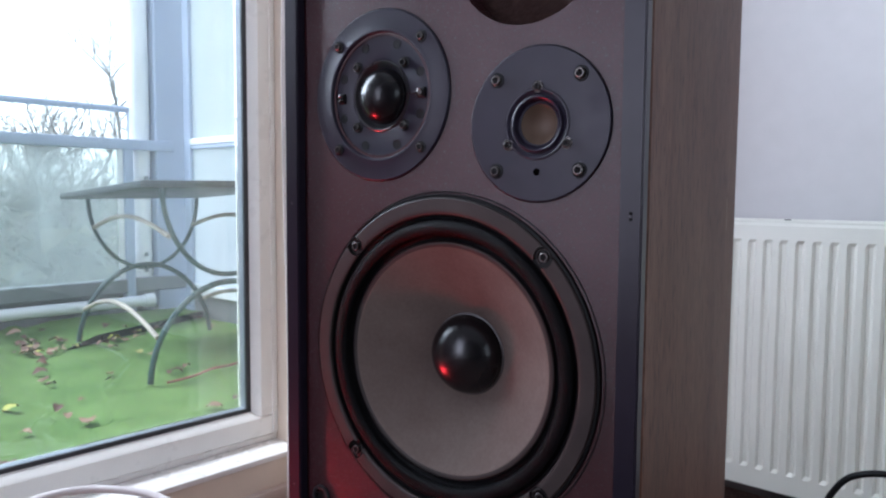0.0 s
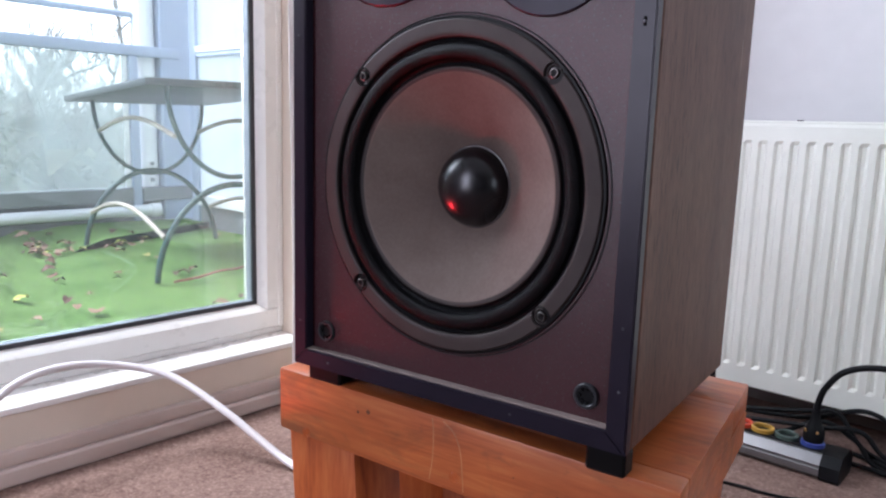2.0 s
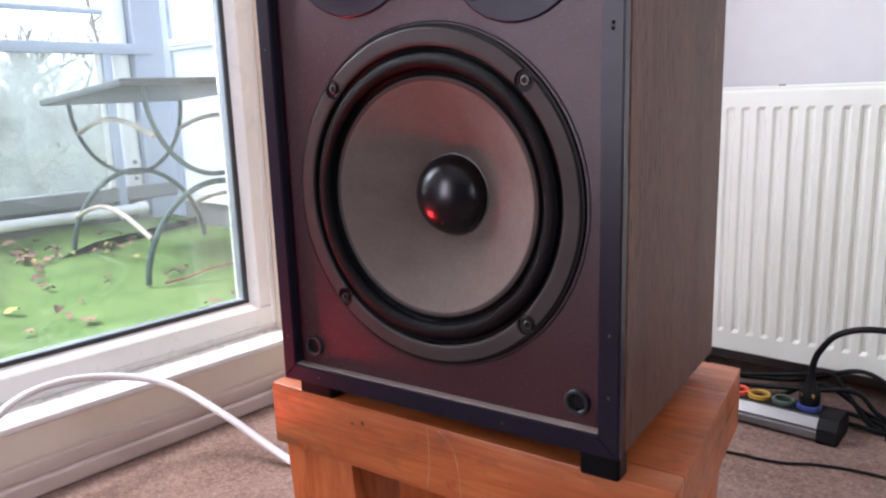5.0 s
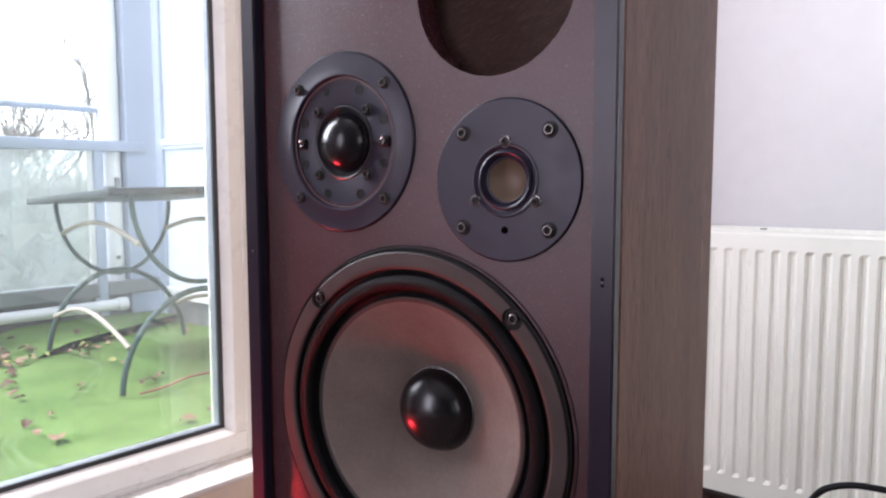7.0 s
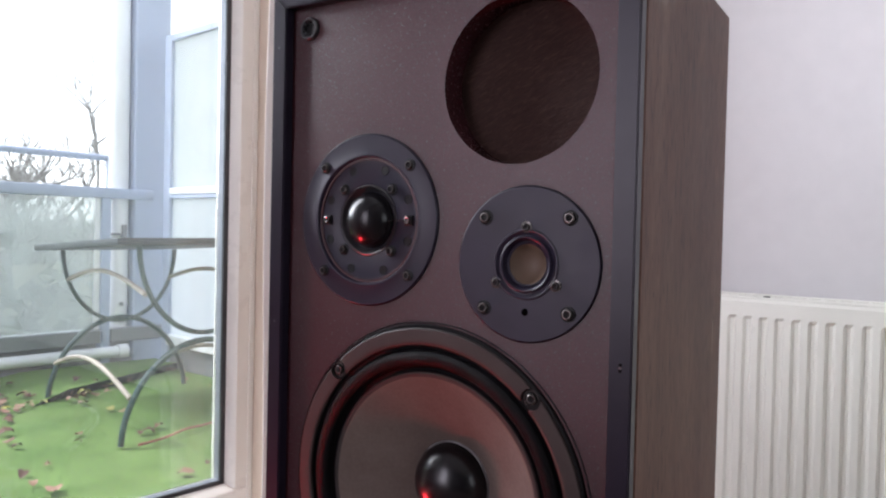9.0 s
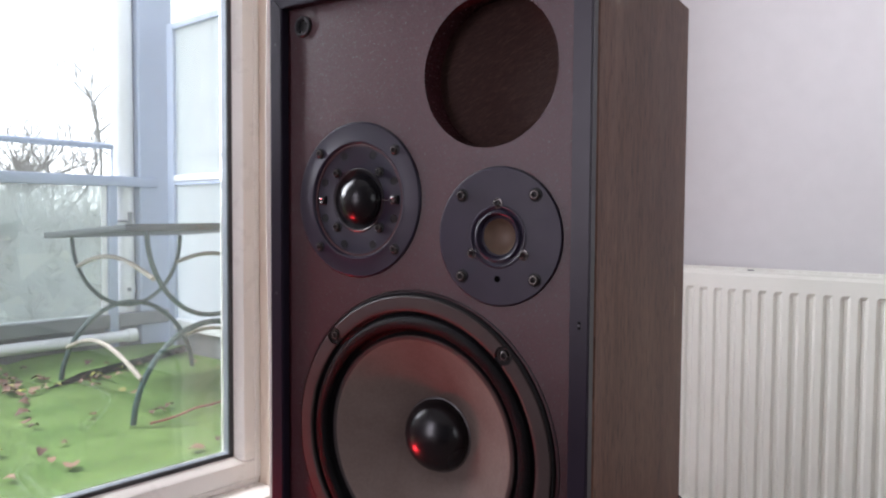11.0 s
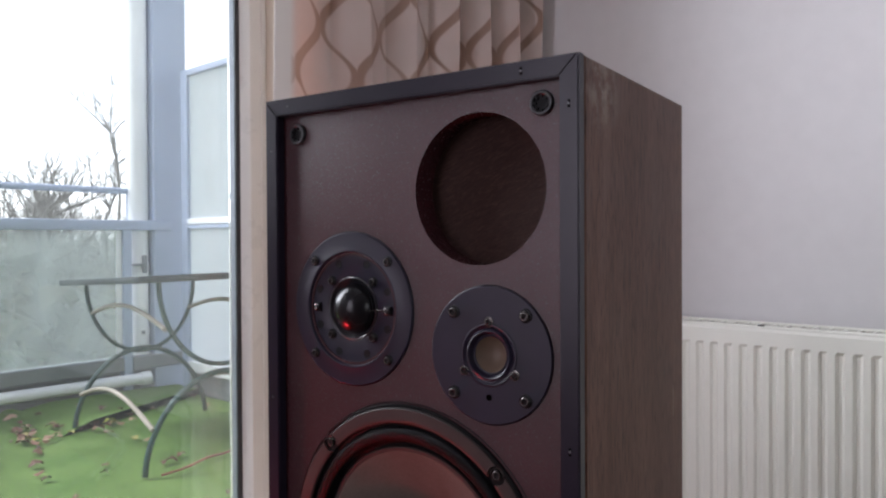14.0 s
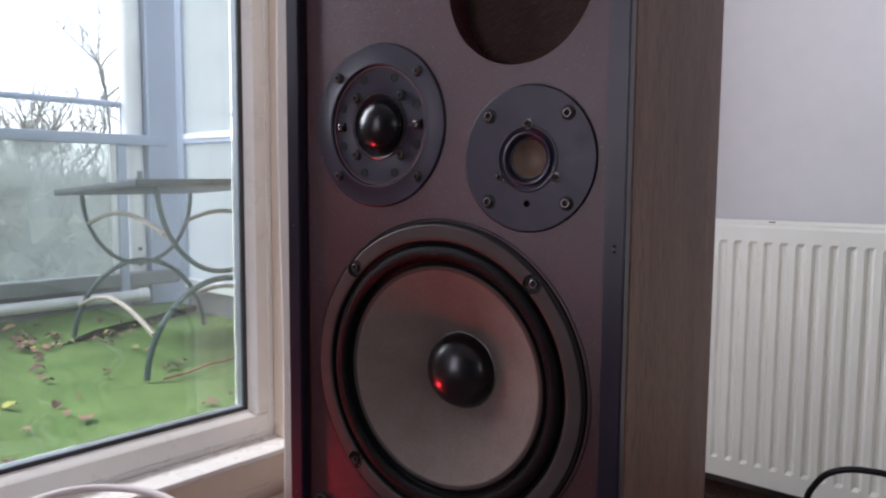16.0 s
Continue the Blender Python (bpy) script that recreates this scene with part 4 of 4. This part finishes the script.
bm = lathe([(0.0150, 0.0), (0.0185, -0.008), (0.0200, -0.016), (0.0195, -0.030), (0.0150, -0.040), (0.0105, -0.050), (0.0085, -0.062), (0.0080, -0.070)], 28)
bmesh.ops.transform(bm, matrix=pose(0, 0, 0, -90, 0, 0), verts=bm.verts)
part("plug_body", bm, CABLE_BLACK, plug)
part("cord", tube(curve([(0, 0, 0.066), (0.002, 0.0, 0.090), (0.012, 0.0, 0.122), (0.043, 0.002, 0.162), (0.105, 0.004, 0.182), (0.20, 0.006, 0.176), (0.32, 0.01, 0.12), (0.42, 0.02, 0.03), (0.5, 0.03, -0.044)]), 0.0062, 12), CABLE_BLACK, plug)
plug2 = thing("power_plug", ROOM @ pose(-0.178, 1.08, 0.0516), "black power plug in the power strip, with a looped cable", "plug")
bm = lathe([(0.0150, 0.0), (0.0185, -0.008), (0.0200, -0.016), (0.0195, -0.030), (0.0150, -0.040), (0.0105, -0.050), (0.0085, -0.062)], 28)
bmesh.ops.transform(bm, matrix=pose(0, 0, 0, -90, 0, 0), verts=bm.verts)
part("plug_body", bm, CABLE_BLACK, plug2)
part("cord", tube(curve([(0, 0, 0.058), (0.002, 0, 0.085), (-0.003, 0.0, 0.120), (-0.022, 0.0, 0.142), (-0.055, 0.0, 0.140), (-0.10, 0.01, 0.10), (-0.15, 0.02, 0.02), (-0.2, 0.03, -0.045)]), 0.0062, 12), CABLE_BLACK, plug2)
for u in (-0.011, 0.011):
    part("earth_clip", box(u - 0.002, u + 0.002, -0.0205, -0.0185, 0.030, 0.036, 0.0006), plain("brass_clip", (0.6, 0.4, 0.15), 0.3, 0.9), plug)


def cable(name, points, r, mat, label, m=ROOM, steps=14):
    ob = part(name, tube(curve(points, steps), r, 12), mat, None, "", 60)
    ob.matrix_world = m
    return tagged(ob, label, "cable")


cable("white_cable", [(-0.80, -0.62, 0.0085), (-0.86, -0.42, 0.020), (-0.915, -0.24, 0.085), (-0.955, -0.089, 0.163), (-0.965, -0.027, 0.194), (-0.970, 0.040, 0.201), (-0.970, 0.117, 0.189), (-0.935, 0.188, 0.171), (-0.885, 0.231, 0.148), (-0.80, 0.274, 0.099), (-0.74, 0.307, 0.053), (-0.68, 0.332, 0.018), (-0.60, 0.345, 0.0085),
                      (-0.274, 0.385, 0.0085), (-0.155, 0.475, 0.0085), (0.022, 0.662, 0.0085), (0.207, 0.826, 0.0085), (0.5, 1.0, 0.0085), (0.9, 1.05, 0.0085)], 0.0072, CABLE_WHITE, "thick white cable looping over the sill and along the carpet")
cable("white_cable", [(-0.60, 0.30, 0.005), (-0.30, 0.35, 0.005), (-0.20, 0.385, 0.005), (-0.145, 0.44, 0.005), (-0.05, 0.52, 0.005), (0.02, 0.48, 0.005)], 0.0048, CABLE_WHITE, "thin white cable on the carpet under the stool")
cable("black_cable", [(-0.30, 0.82, 0.004), (-0.054, 0.890, 0.004), (-0.005, 0.897, 0.004), (0.043, 0.910, 0.004), (0.09, 0.938, 0.004), (0.181, 0.960, 0.004), (0.4, 0.97, 0.004), (0.7, 1.06, 0.004)], 0.0028, CABLE_BLACK, "thin black cable lying on the carpet")
for k, pts in enumerate(([(-0.45, 1.16, 0.006), (-0.10, 1.17, 0.012), (0.02, 1.17, 0.07), (0.09, 1.17, 0.05), (0.16, 1.15, 0.006), (0.40, 1.12, 0.006)],
                         [(-0.40, 1.19, 0.006), (-0.12, 1.20, 0.05), (0.0, 1.21, 0.075), (0.05, 1.20, 0.085), (0.12, 1.19, 0.02), (0.3, 1.18, 0.006), (0.6, 1.20, 0.006)],
                         [(-0.42, 1.22, 0.006), (-0.05, 1.225, 0.045), (0.10, 1.215, 0.10), (0.20, 1.20, 0.05), (0.27, 1.17, 0.040), (0.45, 1.15, 0.006), (0.8, 1.16, 0.006)],
                         [(-0.35, 1.14, 0.010), (0.0, 1.150, 0.06), (0.10, 1.155, 0.075), (0.16, 1.16, 0.03), (0.30, 1.20, 0.010), (0.5, 1.18, 0.02), (0.75, 1.22, 0.006)],
                         [(-0.2, 1.18, 0.006), (0.10, 1.19, 0.012), (0.25, 1.10, 0.006), (0.42, 1.10, 0.012), (0.62, 1.14, 0.006)],
                         [(-0.30, 1.15, 0.006), (0.05, 1.145, 0.010), (0.22, 1.13, 0.008), (0.34, 1.07, 0.006), (0.55, 1.08, 0.006)])):
    cable("black_cable", pts, 0.0050, CABLE_BLACK, "black cable tangled behind the power strip")
brick = thing("power_adapter", ROOM @ pose(0.235, 1.155, 0, 0, 0, 6), "black power adapter on the carpet beside the power strip", "adapter")
part("case", box(-0.075, 0.095, -0.032, 0.032, 0.0, 0.036, 0.006, steps=2), DARK, brick)
part("label_plate", box(-0.04, 0.05, -0.02, 0.02, 0.0358, 0.0364), CABLE_BLACK, brick)
SLATE = plain("dark_slate_plastic", (0.018, 0.021, 0.027), 0.45, grain=300, vary=0.2, spec=0.4)
dev = thing("black_box", ROOM @ pose(-0.239, 0.417, 0, 0, 0, 5), "low black plastic box on short feet, behind the stool", "box")
part("housing", box(-0.17, 0.0, 0.0, 0.10, 0.040, 0.21, 0.004, steps=2), SLATE, dev)
SLATE_FEET = (-0.150, -0.020)
for x in SLATE_FEET:
    for y in (0.020, 0.080):
        part("foot", box(x - 0.014, x + 0.014, y - 0.014, y + 0.014, 0.0, 0.0402, 0.003), RUBBER, dev)

# ---- balcony ----
GZ = 0.126
RED_STEM = plain("red_stem", (0.30, 0.085, 0.075), 0.6, grain=400, vary=0.25)
structure("ground", box(-600, 600, -600, 600, -7.4, -7.0), FIELD, "winter field and gardens below the balcony", Matrix())
structure("balcony_floor", box(-3.36, -1.2, -3.2, 2.2, -0.1, GZ - 0.008), PLASTER_DARK, "concrete balcony slab")
rng = np.random.default_rng(5)


def turf_sheet(name, us, vs, height, label):
    bm = bmesh.new()
    rows = [[bm.verts.new((u, v, height(u, v))) for u in us] for v in vs]
    for a, b in zip(rows, rows[1:]):
        for i in range(len(us) - 1):
            bm.faces.new((a[i], a[i + 1], b[i + 1], b[i]))
    return structure(name, bm, TURF, label, smooth=60)


def ripple(u, v):
    return GZ + 0.004 * math.sin(3 * u + 5 * v) + 0.004 * noise.noise((u * 3, v * 3, 0))


def ridge(u, v):
    """How far (u, v) lies from the crest of the rolled-up edge, and along it."""
    a, b = Vector((-3.05, 0.66)), Vector((-1.75, 0.18))
    d = (b - a).normalized()
    p = Vector((u, v)) - a
    return p.dot(d), p.x * -d.y + p.y * d.x


def lawn(u, v):
    off = ridge(u, v)[1]
    return ripple(u, v) + 0.030 * math.exp(-((off + 0.02) / 0.045) ** 2)


turf_sheet("lawn", np.linspace(-3.12, -1.2, 60), np.linspace(-2.2, 1.46, 110), lawn, "bright green artificial turf with scattered dead leaves")
rise = lambda v: 0.024 * min(1.0, max(0.0, (v - 0.66) / 0.16))
far = lambda u, v: ripple(u, v) + 0.003 + rise(v)
EDGE = lambda v: -2.53 - 0.46 * (v - 0.65)      # where the second strip ends


def strip_rows(v):
    return [-3.12 + (EDGE(v) + 3.12) * i / 15 for i in range(16)]


bm = bmesh.new()
vs = np.linspace(0.66, 1.46, 30)
rows = [[bm.verts.new((u, v, far(u, v) + 0.3 * rise(v) * math.exp(-((u - EDGE(v)) / 0.03) ** 2))) for u in strip_rows(v)] for v in vs]
for a, b in zip(rows, rows[1:]):
    for i in range(15):
        bm.faces.new((a[i], a[i + 1], b[i + 1], b[i]))
structure("lawn_strip", bm, TURF, "second strip of turf laid over the first", smooth=60)
# black backing sheet that stands in for the shade under the raised edge
bm = bmesh.new()
low, top = [[bm.verts.new((EDGE(v) - 0.004, v, z(v))) for v in vs] for z in (lambda v: GZ - 0.004, lambda v: far(EDGE(v), v) + 0.28 * rise(v))]
for i in range(29):
    bm.faces.new((low[i], low[i + 1], top[i + 1], top[i]))
structure("lawn_strip_backing", bm, RUBBER, "black backing at the turf strip's edge, for the shade beneath it")

count = 80000
bu, bv = rng.uniform(-3.10, -1.25, count), rng.uniform(-0.35, 1.45, count)
base = np.array([lawn(a, b) + (0.003 + rise(b) if a < EDGE(b) - 0.01 and b > 0.67 else 0) for a, b in zip(bu, bv)])
ang, lean, high = rng.uniform(0, 2 * np.pi, count), rng.uniform(0.0, 0.008, count), rng.uniform(0.001, 0.007, count)
wide = rng.uniform(0.0009, 0.0018, count)
pts = np.zeros((count, 3, 3))
pts[:, 0] = np.stack([bu - wide * np.cos(ang), bv - wide * np.sin(ang), base - 0.002], 1)
pts[:, 1] = np.stack([bu + wide * np.cos(ang), bv + wide * np.sin(ang), base - 0.002], 1)
turn = rng.uniform(0, 2 * np.pi, count)
pts[:, 2] = np.stack([bu + lean * np.cos(turn), bv + lean * np.sin(turn), base + high], 1)
data = bpy.data.meshes.new("turf_blades")
data.from_pydata(pts.reshape(-1, 3).tolist(), [], np.arange(count * 3).reshape(-1, 3).tolist())
data.materials.append(BLADE)
ob = new("turf_blades", data)
ob.matrix_world = ROOM
tagged(ob, "short green plastic turf blades", "grass", "", "stuff")


def leaf_mesh(seed):
    r = random.Random(seed)
    bm = bmesh.new()
    n, long, broad = 6, r.uniform(0.035, 0.06), r.uniform(0.014, 0.024)
    rows = []
    for i in range(n + 1):
        t = i / n
        w = broad * math.sin(math.pi * min(1, t * 0.93 + 0.05)) ** 0.8 * r.uniform(0.8, 1.1)
        lift = 0.012 * math.sin(math.pi * t) * r.uniform(0.4, 1.3)
        rows.append([bm.verts.new((long * (t - 0.5), w * k, lift + abs(k) * r.uniform(0.001, 0.010))) for k in (-1, 0, 1)])
    for a, b in zip(rows, rows[1:]):
        bm.faces.new((a[0], a[1], b[1], b[0])), bm.faces.new((a[1], a[2], b[2], b[1]))
    return bm


leaves = []
for k in range(5):
    ob = part("dead_leaf", leaf_mesh(k), LEAF, None, "", 60)
    tagged(ob, "curled brown dead leaf on the turf", "leaf", "fallen leaves")
    leaves.append(ob)
spots = [(-2.62 + random.gauss(0, 0.11), 0.60 + random.gauss(0, 0.055)) for _ in range(34)]
spots += [(random.uniform(-3.0, -1.3), random.uniform(-0.2, 1.4)) for _ in range(60)]
spots += [(EDGE(w) + 0.05 + random.gauss(0, 0.03), w) for w in [0.68 + 0.5 * random.random() for _ in range(14)]]
for k, (u, v) in enumerate(spots):
    z = lawn(u, v) + (0.003 + rise(v) if u < EDGE(v) - 0.01 and v > 0.67 else 0)
    m = ROOM @ pose(u, v, z + 0.009, random.uniform(-20, 20), random.uniform(-15, 15), random.uniform(0, 360)) @ Matrix.Diagonal((*[random.uniform(0.5, 0.95)] * 3, 1))
    if k < 5:
        leaves[k].matrix_world = m
    else:
        o = leaves[k % 5].copy()
        scene.collection.objects.link(o)
        o.matrix_world = m

stem = part("fallen_stem", tube(curve([(-1.780, 0.685, GZ + 0.012), (-1.800, 0.78, GZ + 0.011), (-1.835, 0.88, GZ + 0.015), (-1.850, 0.96, GZ + 0.012), (-1.885, 1.06, GZ + 0.013)], 8), 0.0042, 8), RED_STEM, None, "", 60)
stem.matrix_world = ROOM
tagged(stem, "thin red plant stem lying on the turf", "twig")

# balustrade: top rail, hand rail above it, wet glass, beam and white tube at its foot
BU = -3.15
bal = thing("balustrade", ROOM @ pose(BU, 0, 0), "blue grey metal balustrade with hazy wet glass panels", "balustrade")
part("top_rail", box(-0.03, 0.03, -2.6, 1.445, 0.949, 1.000, 0.008, steps=2), ALU, bal)
part("hand_rail", tube([(-0.06, -2.6, 1.150), (-0.06, 1.262, 1.150)], 0.016, 14), ALU, bal)
for v in (1.250, -0.35, -1.95):
    part("hand_rail_post", box(-0.068, -0.052, v - 0.008, v + 0.008, 0.998, 1.138, 0.002), ALU, bal)
for v in (1.185, -0.40, -1.95):
    part("post", box(-0.028, 0.028, v, v + 0.044, GZ - 0.01, 0.9494, 0.004), ALU, bal)
    part("glass_clamp", box(-0.012, 0.012, v - 0.028, v - 0.0003, 0.3182, 0.9488, 0.003), WHITE_TUBE, bal, "white glass clamp strip")
for v0, v1 in ((-0.3555, 1.1565), (-1.9055, -0.4285)):
    part("glass_panel", box(-0.006, 0.006, v0, v1, 0.318, 0.9488), DIRTY_PANE, bal, "hazy wet glass panel with algae")
part("bottom_beam", box(-0.035, 0.035, -2.6, 1.1845, 0.250, 0.3178, 0.005), ALU_DARK, bal)
part("bottom_beam", box(-0.035, 0.035, 1.2295, 2.0, 0.250, 0.3178, 0.005), ALU_DARK, bal)
part("foot_tube", tube([(0.03, -2.6, 0.204), (0.03, 1.29, 0.204)], 0.027, 16), WHITE_TUBE, bal, "white coated foot tube")
part("foot_tube_cap", tube([(0.03, 1.265, 0.204), (0.03, 1.312, 0.204)], 0.034, 16), WHITE_TUBE, bal)
# its dark grey gives the shadow line between turf and foot tube
structure("kerb", boxes((-3.36, -3.135, -3.2, 2.2, GZ - 0.03, 0.172), (-3.36, -3.172, -3.2, 2.2, 0.172, 0.2438)), ALU_DARK, "dark grey upstand for the shadow line along the balcony edge")
structure("column", box(-3.30, -3.128, 1.348, 1.530, -0.1, 3.2, 0.006), ALU, "square blue grey steel column")
pipe = thing("downpipe", ROOM @ pose(-3.20, 1.296, 0.318), "white plastic downpipe with brackets on the column", "downpipe")
part("pipe", tube([(0, 0, 0), (0, 0, 0.95), (0, 0, 2.9)], 0.050, 24), WHITE_TUBE, pipe)
for z in (0.02, 0.10, 0.43):
    part("bracket", tube([(0, 0, z), (0, 0, z + 0.030)], 0.054, 24), WHITE_TUBE, pipe)
    part("bolt", box(0.053, 0.068, -0.012, 0.004, z + 0.006, z + 0.024, 0.002), ALU_DARK, pipe)
part("clip", box(0.030, 0.070, -0.055, -0.005, 0.452, 0.464, 0.002), ALU_DARK, pipe)
part("clip", box(0.052, 0.070, -0.006, 0.016, 0.415, 0.505, 0.003), ALU_DARK, pipe)

scr = thing("privacy_screen", ROOM @ pose(-3.05, 1.47, 0), "blue grey framed balcony privacy screen with frosted panels", "screen")
part("post", box(0.008, 0.068, -0.02, 0.02, 0.0, 1.765, 0.003), ALU, scr)
part("post", box(1.75, 1.80, -0.02, 0.02, 0.0, 1.765, 0.003), ALU, scr)
part("top_rail", box(0.0682, 1.7498, -0.02, 0.02, 1.733, 1.765, 0.003), ALU, scr)
part("middle_rail", box(0.0682, 1.7498, -0.022, 0.022, 0.978, 1.008, 0.003), WHITE_TUBE, scr)
part("middle_rail", box(0.0682, 1.7498, -0.018, 0.018, 0.957, 0.9777, 0.003), ALU, scr)
part("bottom_rail", box(0.0682, 1.7498, -0.03, 0.03, 0.235, 0.285, 0.003), WHITE_TUBE, scr)
part("kick_panel", box(0.0682, 1.7498, -0.010, 0.010, 0.10, 0.2348), ALU_DARK, scr)
for z0, z1 in ((0.2853, 0.9567), (1.0083, 1.7327)):
    part("frosted_panel", box(0.0682, 1.7498, -0.004, 0.004, z0, z1), FROSTED, scr, "pale frosted panel")

# bistro table
tab = thing("garden_table", ROOM @ pose(-2.177, 1.008, GZ, 0, 0, -6.3), "weathered green steel garden table with crossed curved legs, on turf", "table")
lean = pose(0, 0, 0.614, 0.64, -2.88, 0)      # the top stands a little askew on its legs
part("tabletop", box(-0.495, 0.405, -0.339, 0.252, 0.0, 0.024, 0.005, steps=2), TABLE_TOP, tab, m=lean)
for u in (-0.385, 0.385):
    arcs = ([(u, -0.0425 - 0.2225 * math.cos(math.pi * i / 28), 0.612 + 0.048 * u - 0.290 * math.sin(math.pi * i / 28)) for i in range(29)],
            [(u, -0.0425 - 0.2725 * math.cos(math.pi * i / 28) * (1 - 0.06 * math.sin(math.pi * i / 28)), 0.004 + 0.312 * math.sin(math.pi * i / 28)) for i in range(29)])
    part("leg_bow", tube(arcs[0], 0.0085, 10), TABLE_GREEN, tab)
    part("leg", tube(arcs[1], 0.0100, 10), TABLE_GREEN, tab)
for v, z, rise in ((-0.245, 0.475, 0.055), (-0.288, 0.150, 0.070), (0.160, 0.475, 0.055), (0.203, 0.150, 0.070)):
    part("stretcher", tube([(-0.385 + 0.77 * i / 20, v, z + rise * math.sin(math.pi * i / 20)) for i in range(21)], 0.0085, 10), BAR_TAN, tab, "weathered tan stretcher bar")

# ---- beyond the balcony ----


def bare_tree(seed, m, high, lean):
    """Trunk and limbs in tapering tubes, with many fine twigs and no leaves."""
    r = random.Random(seed)
    tree = thing("bare_tree", m, "leafless winter tree with fine twigs against white sky", "tree", "bare trees")
    trunk, limbs = bmesh.new(), bmesh.new()

    def grow(bm, p, d, length, rad, level):
        pts, q, dd = [p], p, d
        for _ in range(4):
            dd = (dd + Vector((r.gauss(0, 0.16), r.gauss(0, 0.16), r.gauss(0.03, 0.08)))).normalized()
            q = q + dd * length / 4
            pts.append(q)
        tube(pts, rad, 3 if level > 2 else 6, bm, taper=rad * 0.5)
        if level >= 4:
            return
        for _ in range((9, 7, 6, 4)[level]):
            at = pts[min(4, int(r.uniform(0.35, 1.0) * 4 + 0.5))]
            side = Vector((r.gauss(0, 1), r.gauss(0, 1), r.gauss(0.55, 0.5))).normalized()
            grow(limbs, at, (dd * 0.75 + side * 0.8).normalized(), length * r.uniform(0.34, 0.54), max(0.006, rad * 0.5), level + 1)

    grow(trunk, Vector((0, 0, 0)), Vector((0, lean, 1)).normalized(), high * 0.60, high * 0.0095, 0)
    part("trunk", trunk, BARK, tree, smooth=60)
    part("crown", limbs, BARK, tree, smooth=60)
    return tree


for seed, u, v, high, lean in ((3, -27.5, 7.4, 14.6, 0.25), (8, -29.5, 11.2, 13.6, 0.12), (12, -26.0, 5.6, 14.0, 0.15), (21, -33.0, 10.2, 14.6, 0.22), (30, -31.0, 7.6, 14.2, 0.2)):
    bare_tree(seed, ROOM @ pose(u, v, -7.0), high, lean)

count = 42000
su, sv = rng.uniform(-75, -20, count), rng.uniform(-25, 55, count)
crest = 6.9 + 1.1 * np.sin(su * 0.23 + 1) * np.sin(sv * 0.31) + 0.7 * np.sin(sv * 0.9 + su * 0.4) - 0.012 * (su + 20)
sz = -7 + crest * rng.uniform(0.25, 1.0, count) ** 0.5
size = rng.uniform(0.10, 0.42, count)
off = rng.normal(0, 1, (count, 3, 3)) * size[:, None, None]
pts = np.stack([su, sv, sz], 1)[:, None, :] + off
data = bpy.data.meshes.new("scrub")
data.from_pydata(pts.reshape(-1, 3).tolist(), [], np.arange(count * 3).reshape(-1, 3).tolist())
data.materials.append(SCRUB)
ob = new("scrub", data)
ob.matrix_world = ROOM
tagged(ob, "dull green winter scrub and woods beyond the balcony", "woods", "", "stuff")
